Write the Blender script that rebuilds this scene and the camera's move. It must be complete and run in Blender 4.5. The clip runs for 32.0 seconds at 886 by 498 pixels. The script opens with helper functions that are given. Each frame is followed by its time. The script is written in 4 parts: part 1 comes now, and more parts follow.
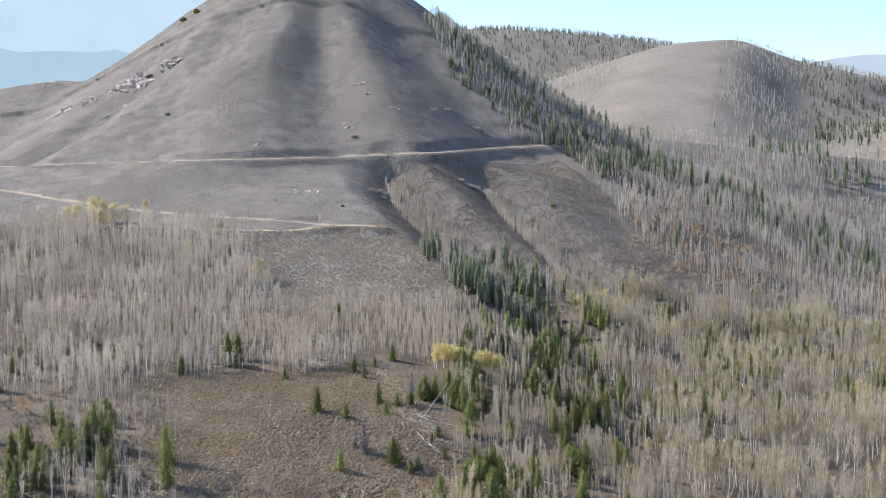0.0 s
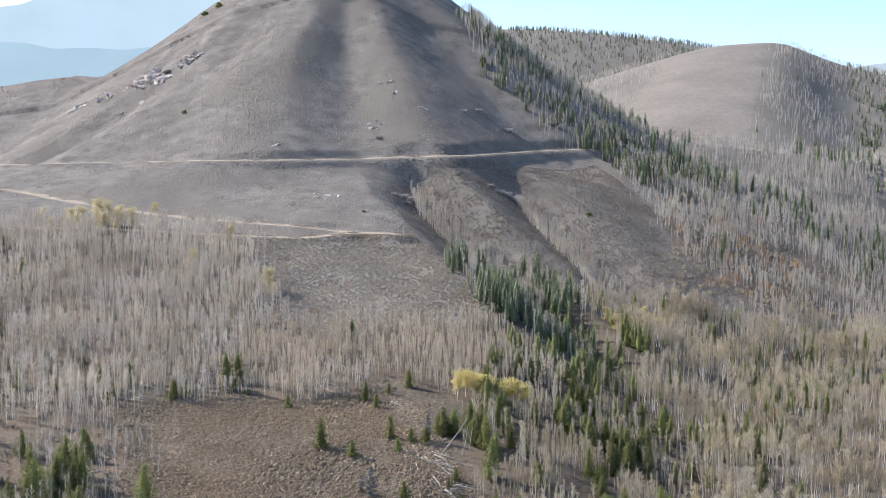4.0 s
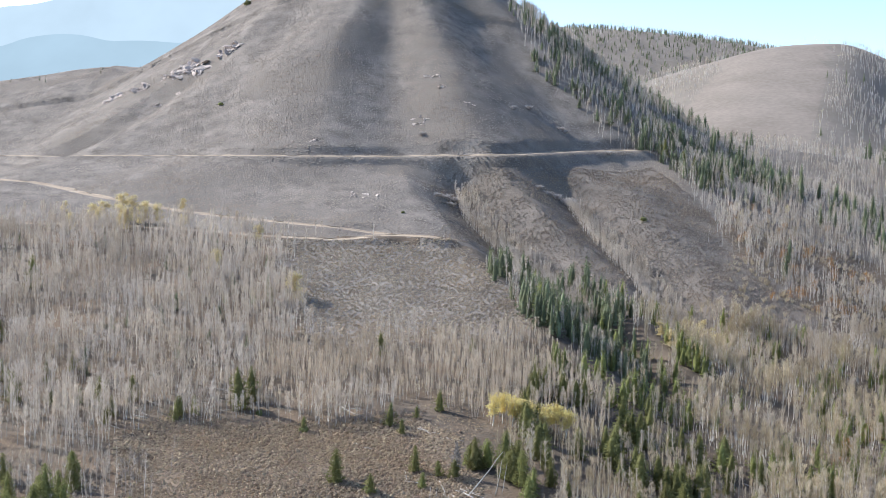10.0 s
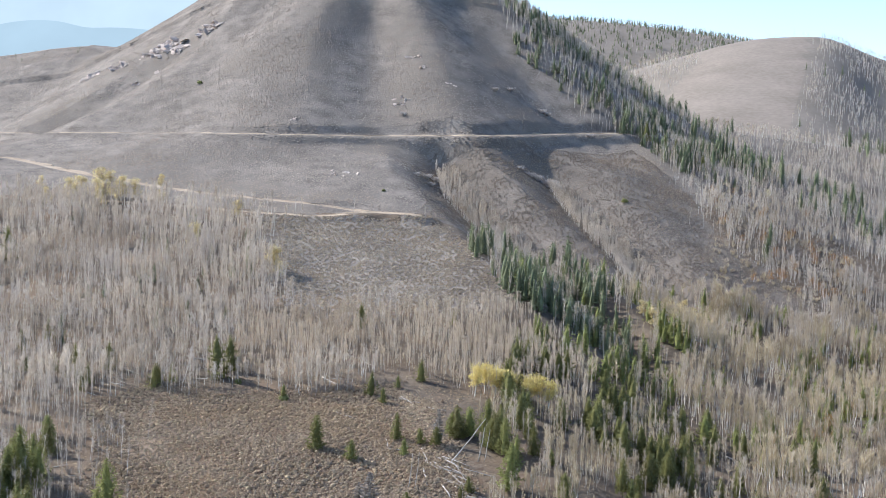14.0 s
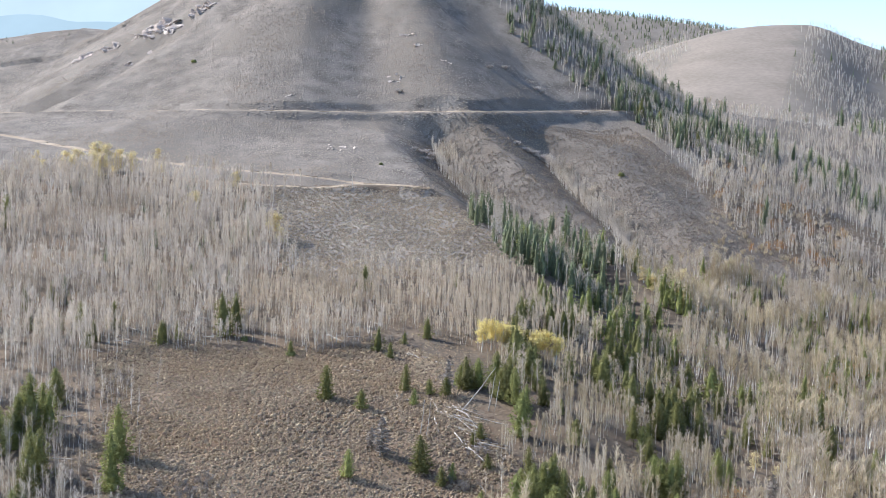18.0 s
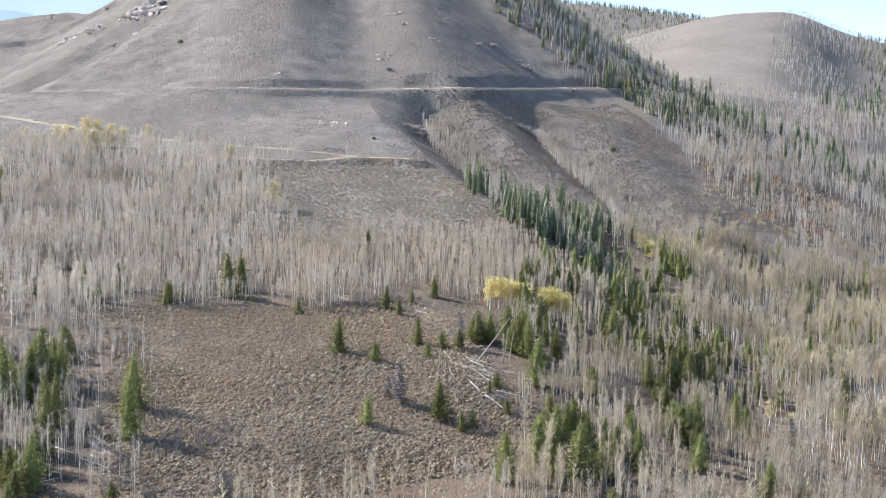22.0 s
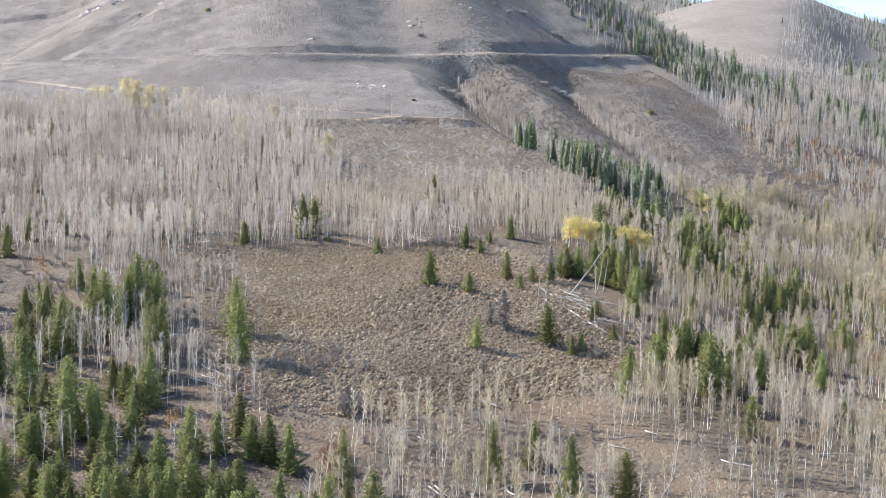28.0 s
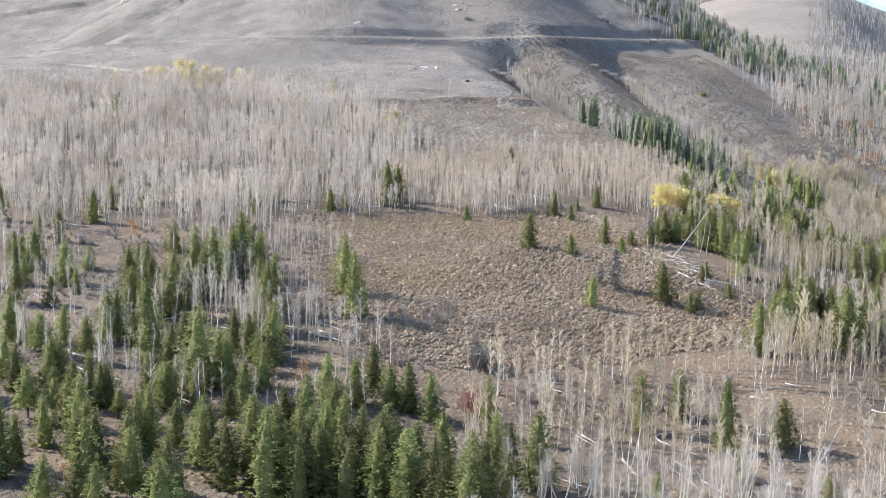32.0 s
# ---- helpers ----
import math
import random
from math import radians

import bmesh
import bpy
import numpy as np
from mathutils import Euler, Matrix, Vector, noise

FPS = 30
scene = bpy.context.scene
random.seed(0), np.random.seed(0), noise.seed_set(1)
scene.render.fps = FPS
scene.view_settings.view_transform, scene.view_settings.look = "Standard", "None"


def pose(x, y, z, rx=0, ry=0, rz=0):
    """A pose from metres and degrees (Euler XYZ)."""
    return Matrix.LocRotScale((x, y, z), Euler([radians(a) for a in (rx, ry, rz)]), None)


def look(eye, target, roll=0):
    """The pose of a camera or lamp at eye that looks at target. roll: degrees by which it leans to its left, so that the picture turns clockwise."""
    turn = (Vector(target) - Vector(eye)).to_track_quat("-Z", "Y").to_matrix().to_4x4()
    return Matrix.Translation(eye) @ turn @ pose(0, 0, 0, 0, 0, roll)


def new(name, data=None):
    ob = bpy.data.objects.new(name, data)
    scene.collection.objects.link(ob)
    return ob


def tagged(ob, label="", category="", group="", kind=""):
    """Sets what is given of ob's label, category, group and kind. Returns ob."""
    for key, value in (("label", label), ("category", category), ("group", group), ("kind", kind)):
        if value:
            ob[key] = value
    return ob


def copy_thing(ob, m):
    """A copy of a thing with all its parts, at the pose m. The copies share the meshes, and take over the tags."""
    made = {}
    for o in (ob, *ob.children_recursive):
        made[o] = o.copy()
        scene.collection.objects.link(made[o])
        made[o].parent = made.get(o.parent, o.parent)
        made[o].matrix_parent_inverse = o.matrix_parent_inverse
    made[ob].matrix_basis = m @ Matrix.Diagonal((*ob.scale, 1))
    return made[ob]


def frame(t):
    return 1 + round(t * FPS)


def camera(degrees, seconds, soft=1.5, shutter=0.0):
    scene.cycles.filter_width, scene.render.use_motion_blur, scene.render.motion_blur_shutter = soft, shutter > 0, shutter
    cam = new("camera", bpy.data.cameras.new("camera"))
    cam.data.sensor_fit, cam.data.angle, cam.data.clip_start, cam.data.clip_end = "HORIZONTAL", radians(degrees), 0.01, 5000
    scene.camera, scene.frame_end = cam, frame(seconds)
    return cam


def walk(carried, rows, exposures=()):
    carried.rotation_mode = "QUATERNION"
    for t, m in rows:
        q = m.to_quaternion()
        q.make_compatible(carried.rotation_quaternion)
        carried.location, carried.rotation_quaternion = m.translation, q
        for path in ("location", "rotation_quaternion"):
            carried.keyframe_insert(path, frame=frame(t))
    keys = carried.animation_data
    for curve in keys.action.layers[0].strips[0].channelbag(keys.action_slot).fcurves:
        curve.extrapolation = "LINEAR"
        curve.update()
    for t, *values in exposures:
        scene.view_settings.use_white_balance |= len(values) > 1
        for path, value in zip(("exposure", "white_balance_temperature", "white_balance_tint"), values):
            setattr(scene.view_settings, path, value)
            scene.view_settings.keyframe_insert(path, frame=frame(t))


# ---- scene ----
cam = camera(39.16, 32.0, soft=0.65)
PATH = [
    (0, (0.0, 0.0, 150.0), (0.0, 1.994, 149.843), 0.0),
    (1, (0.656, 11.667, 149.782), (0.642, 13.661, 149.628), 0.3),
    (2, (1.291, 23.078, 149.831), (1.265, 25.072, 149.679), 0.5),
    (3, (2.057, 33.719, 150.278), (2.018, 35.713, 150.124), 0.6),
    (5.5, (3.873, 56.673, 151.017), (3.796, 58.665, 150.862), 1.0),
    (6, (4.217, 60.608, 151.055), (4.131, 62.6, 150.899), 1.1),
    (7, (4.768, 67.275, 150.949), (4.664, 69.266, 150.794), 1.2),
    (8, (5.125, 73.02, 151.003), (5.005, 75.011, 150.847), 1.4),
    (9, (5.347, 78.068, 150.945), (5.214, 80.057, 150.788), 1.5),
    (10, (5.797, 82.547, 150.749), (5.66, 84.536, 150.59), 1.7),
    (11, (6.055, 85.142, 150.558), (5.946, 87.132, 150.398), 1.8),
    (11.5, (6.041, 86.23, 150.385), (5.956, 88.222, 150.226), 1.9),
    (12, (5.995, 86.958, 149.315), (5.908, 88.95, 149.155), 1.9),
    (12.5, (5.806, 86.506, 147.971), (5.715, 88.497, 147.807), 2.0),
    (13, (5.334, 86.233, 146.506), (5.24, 88.224, 146.339), 2.1),
    (14, (4.247, 85.749, 143.574), (4.147, 87.739, 143.406), 2.3),
    (16.5, (1.379, 85.091, 136.499), (1.286, 87.081, 136.326), 2.2),
    (17, (0.853, 84.982, 135.097), (0.764, 86.973, 134.923), 2.1),
    (18, (-0.421, 84.922, 132.488), (-0.5, 86.913, 132.315), 2.0),
    (19, (-2.051, 84.83, 129.792), (-2.119, 86.821, 129.618), 1.8),
    (20, (-3.915, 84.935, 127.047), (-3.972, 86.926, 126.873), 1.7),
    (21, (-6.059, 85.273, 124.243), (-6.106, 87.264, 124.068), 1.6),
    (22, (-8.574, 85.574, 121.553), (-8.614, 87.566, 121.376), 1.5),
    (23, (-11.56, 85.895, 118.914), (-11.594, 87.887, 118.735), 1.4),
    (24, (-15.01, 86.295, 116.232), (-15.039, 88.287, 116.051), 1.3),
    (26.5, (-24.739, 88.24, 109.968), (-24.764, 90.231, 109.784), 1.1),
    (27, (-26.846, 88.499, 108.805), (-26.871, 90.491, 108.62), 1.2),
    (28, (-31.118, 88.819, 106.316), (-31.145, 90.81, 106.129), 1.2),
    (29, (-35.777, 89.49, 103.67), (-35.805, 91.481, 103.484), 1.2),
    (30, (-41.234, 90.477, 100.993), (-41.264, 92.469, 100.806), 1.2),
    (31, (-46.681, 91.635, 98.485), (-46.716, 93.626, 98.298), 1.2),
    (32, (-50.715, 92.8, 96.977), (-50.76, 94.791, 96.791), 1.1),
]
walk(cam, [(t, look(eye, target, roll)) for t, eye, target, roll in PATH], [(0, 0.79, 5690, 10), (20, 1.03, 5690, 10), (27, 1.15, 5690, 10), (32, 1.27, 5690, 10)])

# ---- light ----
SUN_EL, SUN_DIR = 36.0, Vector((-0.95, 0.32, 0.0)).normalized()
world = bpy.data.worlds.new("world")
scene.world = world
world.use_nodes = True
wn = world.node_tree.nodes
sky = wn.new("ShaderNodeTexSky")
sky.sky_type, sky.sun_disc = "NISHITA", False
sky.sun_elevation, sky.sun_rotation = radians(SUN_EL), math.atan2(SUN_DIR.x, SUN_DIR.y)
sky.air_density, sky.dust_density, sky.ozone_density, sky.altitude = 1.0, 5.0, 0.4, 2500
world.node_tree.links.new(sky.outputs[0], wn["Background"].inputs[0])
wn["Background"].inputs[1].default_value = 0.145
sun = new("sun", bpy.data.lights.new("sun", "SUN"))
sun.data.energy, sun.data.angle, sun.data.color = 4.4, radians(0.6), (1.0, 0.93, 0.83)
to_sun = SUN_DIR * math.cos(radians(SUN_EL)) + Vector((0, 0, math.sin(radians(SUN_EL))))
sun.matrix_world = look(to_sun * 900, (0, 0, 0))


# ---- materials ----
def material(name, dark, light, size=1.0, rough=0.9, bump=0.3, bump_size=None, mottle=None, per="", soft_light=0.0, vary=0.3):
    """A matt natural surface: two scales of noise between two colours, fine relief, and a change from piece to piece."""
    m = bpy.data.materials.new(name)
    m.use_nodes = True
    nt = m.node_tree
    n, link = nt.nodes, nt.links.new
    bsdf = n["Principled BSDF"]
    bsdf.inputs["Roughness"].default_value = rough
    bsdf.inputs["Specular IOR Level"].default_value = 0.2
    at = n.new("ShaderNodeNewGeometry")
    fine, wide = n.new("ShaderNodeTexNoise"), n.new("ShaderNodeTexNoise")
    for node, scale, detail in ((fine, 1.0 / size, 5.0), (wide, 0.09 / size, 3.0)):
        node.inputs["Scale"].default_value, node.inputs["Detail"].default_value = scale, detail
        link(at.outputs["Position"], node.inputs["Vector"])
    mix = n.new("ShaderNodeMath")
    mix.operation, mix.inputs[1].default_value = "MULTIPLY_ADD", 0.55
    link(wide.outputs[0], mix.inputs[0])
    half = n.new("ShaderNodeMath")
    half.operation, half.inputs[1].default_value = "MULTIPLY", 0.45
    link(fine.outputs[0], half.inputs[0])
    link(half.outputs[0], mix.inputs[2])
    ramp = n.new("ShaderNodeValToRGB")
    ramp.color_ramp.elements[0].position, ramp.color_ramp.elements[1].position = 0.36, 0.64
    ramp.color_ramp.elements[0].color, ramp.color_ramp.elements[1].color = (*dark, 1), (*light, 1)
    link(mix.outputs[0], ramp.inputs[0])
    colour = ramp.outputs[0]
    if mottle:
        patch = n.new("ShaderNodeTexNoise")
        patch.inputs["Scale"].default_value, patch.inputs["Detail"].default_value = mottle[1], 4.0
        link(at.outputs["Position"], patch.inputs["Vector"])
        step = n.new("ShaderNodeValToRGB")
        step.color_ramp.elements[0].position, step.color_ramp.elements[1].position = 0.48, 0.62
        link(patch.outputs[0], step.inputs[0])
        blend = n.new("ShaderNodeMix")
        blend.data_type = "RGBA"
        link(step.outputs[0], blend.inputs["Factor"])
        link(colour, blend.inputs["A"])
        blend.inputs["B"].default_value = (*mottle[0], 1)
        colour = blend.outputs["Result"]
    if per:
        source = at.outputs["Random Per Island"] if per == "island" else n.new("ShaderNodeObjectInfo").outputs["Random"]
        hsv, value, hue = n.new("ShaderNodeHueSaturation"), n.new("ShaderNodeMapRange"), n.new("ShaderNodeMapRange")
        value.inputs["To Min"].default_value, value.inputs["To Max"].default_value = 1 - vary, 1 + vary
        hue.inputs["To Min"].default_value, hue.inputs["To Max"].default_value = 0.485, 0.515
        link(source, value.inputs["Value"]), link(source, hue.inputs["Value"])
        link(value.outputs[0], hsv.inputs["Value"]), link(hue.outputs[0], hsv.inputs["Hue"])
        link(colour, hsv.inputs["Color"])
        colour = hsv.outputs[0]
    link(colour, bsdf.inputs["Base Color"])
    if bump:
        rel, b = n.new("ShaderNodeTexNoise"), n.new("ShaderNodeBump")
        rel.inputs["Scale"].default_value, rel.inputs["Detail"].default_value = 1.0 / (bump_size or size), 4.0
        link(at.outputs["Position"], rel.inputs["Vector"]), link(rel.outputs[0], b.inputs["Height"])
        b.inputs["Strength"].default_value, b.inputs["Distance"].default_value = bump, bump_size or size
        link(b.outputs[0], bsdf.inputs["Normal"])
    if soft_light:
        thin, both = n.new("ShaderNodeBsdfTranslucent"), n.new("ShaderNodeMixShader")
        link(colour, thin.inputs["Color"])
        both.inputs[0].default_value = soft_light
        link(bsdf.outputs[0], both.inputs[1]), link(thin.outputs[0], both.inputs[2])
        link(both.outputs[0], n["Material Output"].inputs["Surface"])
    return m


M_GROUND = material("wood_floor", (0.066, 0.051, 0.036), (0.19, 0.147, 0.103), 1.3, 0.95, 0.6, 0.8, ((0.175, 0.125, 0.08), 0.06))
M_SLOPE = material("stony_slope", (0.13, 0.108, 0.086), (0.285, 0.243, 0.197), 0.9, 0.95, 0.6, 0.8, ((0.195, 0.164, 0.13), 0.02))
M_RIDGE = material("ridge_grass", (0.19, 0.155, 0.12), (0.26, 0.217, 0.172), 6.0, 0.95, 0.0)
M_FOREST = material("forest_floor_far", (0.168, 0.141, 0.11), (0.238, 0.202, 0.16), 6.0, 0.95, 0.0)
M_LITTER = material("wood_floor_brush", (0.15, 0.108, 0.07), (0.30, 0.225, 0.148), 1.5, 0.95, 0.0, None, None, "island", 0.2, 0.3)
M_BROWN = material("brown_slope", (0.112, 0.091, 0.070), (0.225, 0.188, 0.15), 1.2, 0.95, 0.6, 0.8, ((0.19, 0.153, 0.115), 0.03))
M_TURF = material("meadow_soil", (0.10, 0.070, 0.046), (0.225, 0.163, 0.107), 1.0, 0.95, 0.6, 0.5, ((0.14, 0.092, 0.056), 0.06))
M_ROAD = material("dirt_road", (0.30, 0.228, 0.155), (0.46, 0.362, 0.258), 1.0, 0.95, 0.3, 0.5)
M_SAGE = material("sagebrush", (0.262, 0.195, 0.127), (0.485, 0.382, 0.262), 2.0, 0.95, 0.0, None, ((0.385, 0.29, 0.187), 0.03), "island", 0.2, 0.24)
M_SAGE_FAR = material("sagebrush_gullies", (0.19, 0.15, 0.113), (0.365, 0.30, 0.235), 2.0, 0.95, 0.0, None, ((0.315, 0.248, 0.182), 0.03), "island", 0.2, 0.2)
M_BENCH = material("bench_sagebrush", (0.285, 0.228, 0.162), (0.50, 0.41, 0.302), 2.0, 0.95, 0.0, None, ((0.43, 0.34, 0.238), 0.03), "island", 0.2, 0.2)
M_NEEDLE = material("needles", (0.138, 0.142, 0.05), (0.325, 0.318, 0.115), 0.8, 0.7, 0.0, None, None, "object", 0.48, 0.26)
# needles of the further conifers, haze mixed into the colour as a greyer, bluer green
M_NEEDLE_HAZED = material("needles_hazed", (0.122, 0.142, 0.08), (0.27, 0.282, 0.155), 3.0, 0.75, 0.0, None, None, "island", 0.35)
M_BARK = material("conifer_bark", (0.07, 0.05, 0.035), (0.17, 0.13, 0.10), 0.3, 0.95, 0.4, 0.1)
M_ASPEN = material("aspen_bark", (0.42, 0.375, 0.315), (0.80, 0.75, 0.67), 0.5, 0.8, 0.2, 0.15, None, "island", 0.0, 0.35)
M_TWIG = material("bare_twigs", (0.365, 0.298, 0.225), (0.69, 0.60, 0.478), 3.0, 0.9, 0.0, None, ((0.56, 0.49, 0.41), 0.05), "island", 0.35, 0.2)
M_TWIG_TAN = material("tan_twigs", (0.30, 0.235, 0.148), (0.69, 0.575, 0.385), 3.0, 0.9, 0.0, None, ((0.52, 0.44, 0.34), 0.06), "island", 0.35, 0.2)
M_TWIG_YOUNG = material("young_aspen_twigs", (0.41, 0.33, 0.238), (0.74, 0.628, 0.475), 3.0, 0.9, 0.0, None, ((0.60, 0.50, 0.375), 0.05), "island", 0.35, 0.2)
M_GOLD = material("yellow_leaves", (0.62, 0.50, 0.16), (0.83, 0.715, 0.33), 0.8, 0.7, 0.0, None, None, "island", 0.4)
M_PALE = material("pale_yellow_leaves", (0.56, 0.46, 0.235), (0.74, 0.635, 0.37), 0.8, 0.7, 0.0, None, None, "island", 0.4)
M_RUST = material("rust_leaves", (0.30, 0.14, 0.04), (0.48, 0.26, 0.09), 0.8, 0.7, 0.0, None, None, "island", 0.35)
M_LOG = material("weathered_wood", (0.30, 0.27, 0.23), (0.60, 0.555, 0.49), 0.4, 0.85, 0.3, 0.12)
M_ROCK = material("pale_rock", (0.36, 0.29, 0.235), (0.62, 0.515, 0.43), 1.2, 0.9, 0.6, 0.6)
# grey-brown hill sagebrush, its own grey lifted and cooled to stand for haze
M_SAGE_HAZED = material("hill_sagebrush_hazed", (0.20, 0.167, 0.133), (0.355, 0.302, 0.245), 2.0, 0.95, 0.0, None, ((0.265, 0.215, 0.165), 0.02), "island", 0.2, 0.1)
M_PALE_BRUSH = material("pale_brush", (0.36, 0.32, 0.29), (0.55, 0.50, 0.46), 1.0, 0.9, 0.0, None, None, "island", 0.2)
M_GREY = material("grey_brush", (0.20, 0.17, 0.142), (0.34, 0.295, 0.248), 1.0, 0.9, 0.0, None, None, "island", 0.1)


def haze_glow(name, colour, strength):
    """Mountains far behind everything else, their haze painted as a glowing colour."""
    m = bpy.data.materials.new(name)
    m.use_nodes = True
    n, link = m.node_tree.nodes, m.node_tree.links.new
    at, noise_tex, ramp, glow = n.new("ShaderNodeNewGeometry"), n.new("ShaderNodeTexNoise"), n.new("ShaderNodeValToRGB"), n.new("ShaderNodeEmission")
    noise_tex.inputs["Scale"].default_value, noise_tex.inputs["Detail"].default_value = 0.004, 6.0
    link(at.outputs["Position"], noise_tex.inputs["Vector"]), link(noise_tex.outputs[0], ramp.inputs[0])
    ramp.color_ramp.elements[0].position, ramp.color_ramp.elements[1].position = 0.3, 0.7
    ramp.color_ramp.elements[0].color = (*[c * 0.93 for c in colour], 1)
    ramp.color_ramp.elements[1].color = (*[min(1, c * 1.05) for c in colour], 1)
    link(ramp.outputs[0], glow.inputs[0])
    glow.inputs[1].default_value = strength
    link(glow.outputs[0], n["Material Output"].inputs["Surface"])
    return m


# haze of the three far ranges, put into emission colour and strength
M_HAZE_A = haze_glow("far_mountain_haze_pale", (0.58, 0.69, 0.74), 0.64)
M_HAZE_B = haze_glow("far_mountain_haze_blue", (0.42, 0.53, 0.58), 0.68)
M_HAZE_C = haze_glow("far_mountain_haze_grey", (0.50, 0.55, 0.58), 0.75)

U = 1.5  # metres to one unit of the plan below


# ---- shape of the land, in plan units ----
APEX = (-71.0, 690.0, 219.5)


def soft_max(a, b, k):
    return 0.5 * (a + b + np.sqrt((a - b) ** 2 + k * k))


def soft_min(a, b, k):
    return 0.5 * (a + b - np.sqrt((a - b) ** 2 + k * k))


def smooth(a, b, v):
    t = np.clip((v - a) / (b - a), 0.0, 1.0)
    return t * t * (3.0 - 2.0 * t)


def wave(x, y, size, seed):
    """Smooth rolling noise from a few crossed sines, about -1 to 1."""
    x, y = x / size, y / size
    out = 0.0
    for n in range(4):
        a = seed * 1.7 + n * 2.399
        u, v = x * math.cos(a) + y * math.sin(a), y * math.cos(a) - x * math.sin(a)
        out = out + np.sin(u * (1.0 + 0.37 * n) + seed + 1.3 * np.sin(v * (0.8 + 0.21 * n) + n))
    return out / 3.0


def to_line(x, y, pts):
    """Distance to a polyline, its signed side (right positive) and the share of the way along."""
    best = np.full(np.shape(x), 1e9)
    side, along = np.zeros(np.shape(x)), np.zeros(np.shape(x))
    n = len(pts) - 1
    for i in range(n):
        (ax, ay), (bx, by) = pts[i][:2], pts[i + 1][:2]
        dx, dy = bx - ax, by - ay
        t = np.clip(((x - ax) * dx + (y - ay) * dy) / (dx * dx + dy * dy), 0, 1)
        px, py = x - ax - t * dx, y - ay - t * dy
        d = np.hypot(px, py)
        near = d < best
        best = np.where(near, d, best)
        side = np.where(near, np.sign(px * dy - py * dx), side)
        along = np.where(near, (i + t) / n, along)
    return best, side, along


GULLY_A = [(-27, 512), (-20, 496), (-14, 472), (4, 438), (18, 385), (38, 330), (60, 290)]
GULLY_C = [(-122, 606), (-138, 582), (-156, 558), (-178, 540), (-205, 525)]
GULLY_B = [(8, 540), (14, 508), (24, 480), (41, 440), (54, 392), (66, 350)]
# ribs of the cone: bearing of the crest in degrees, height, width of the gentle and of the steep side
RIBS = [(-30.0, 3.0, 9.0, 12.0), (-2.0, 7.5, 24.0, 12.0), (18.0, 9.5, 12.0, 15.0), (44.0, 6.0, 10.0, 16.0)]


def base_land(x, y):
    x, y = np.asarray(x, float), np.asarray(y, float)
    dx, dy = x - APEX[0], APEX[1] - y
    r = np.hypot(dx, dy)
    phi = np.degrees(np.arctan2(dx, dy))
    # the cone, with a concave foot
    cone = APEX[2] - np.sqrt((0.65 * r) ** 2 + 12.0 ** 2)
    foot = 97.5 - 0.40 * (r - 190.0)
    cone = soft_max(cone, foot, 4.0)
    for crest, high, gentle, steep in RIBS:
        d = phi - crest - 1.5 * wave(r, phi, 30.0, crest)
        rib = np.where(d > 0, 0.5 * (1 - smooth(0, steep, d)) + 0.5 * np.clip(1 - d / steep, 0, 1), 1 - smooth(0, gentle, -d))
        cone = cone + (high * rib - 1.5) * smooth(40, 120, r) * (1 - smooth(185, 225, r))
    # the apron that the meadows lie on, and its fall into the draw
    apron = 74.6 + 0.166 * (soft_min(y, 0 * y + 470.0, 20.0) - 421.0) + 1.2 * wave(x, y, 38.0, 2.0)
    edge = np.interp(y, [150, 200, 250, 300, 385, 425], [60, 30, 18, 10, 6, -14])
    apron = apron - 0.42 * soft_max(x - edge, 0 * x, 14.0)
    valley = 36.0 + 0.076 * soft_max(soft_min(y, 0 * y + 1100.0, 60.0) - 385.0, 0 * y, 30.0) - 0.05 * soft_max(300.0 - y, 0 * y, 40.0) + 2.0 * wave(x, y, 60.0, 5.0)
    valley = valley - 0.10 * soft_max(-260.0 - x, 0 * x, 60.0) * smooth(500, 900, y)
    valley = valley + 0.25 * soft_max(x - 260, 0 * x, 60.0) * smooth(100, 500, y)
    u, v = x + 207.0, y - 672.0
    spur = 141.5 - np.where(u < 0, 0.17, 0.1) * np.sqrt(u * u + 90.0) - 0.45 * np.sqrt(v * v + 60.0)
    cone = soft_max(cone, spur, 3.0)
    land = soft_max(soft_max(apron, valley, 8.0), cone, 7.0)
    for line, deep, wide in ((GULLY_A, 10.0, 14.0), (GULLY_B, 6.5, 11.5), (GULLY_C, 5.0, 9.0)):
        d, side, along = to_line(x, y, line)
        bank = np.interp(y, [385, 425, 438, 472, 496, 512], [14, 26, 28, 19, 13, 8]) if line is GULLY_A else wide / 0.85
        flank = np.clip(1 - d / bank, 0, 1)
        left = side < 0
        d = np.where(left, d * 0.85, d * 1.1)
        cut = np.exp(-(d / wide) ** 2)
        cut = np.where(side > 0, 0.35 * cut + 0.65 * np.clip(1 - d / (1.7 * wide), 0, 1), 0.15 * cut + 0.85 * flank if line is GULLY_A else cut)
        land = land - deep * cut * smooth(0.0, 0.2 if line is GULLY_A else 0.3, along) * (1 - smooth(0.7, 1.0, along))
    return land


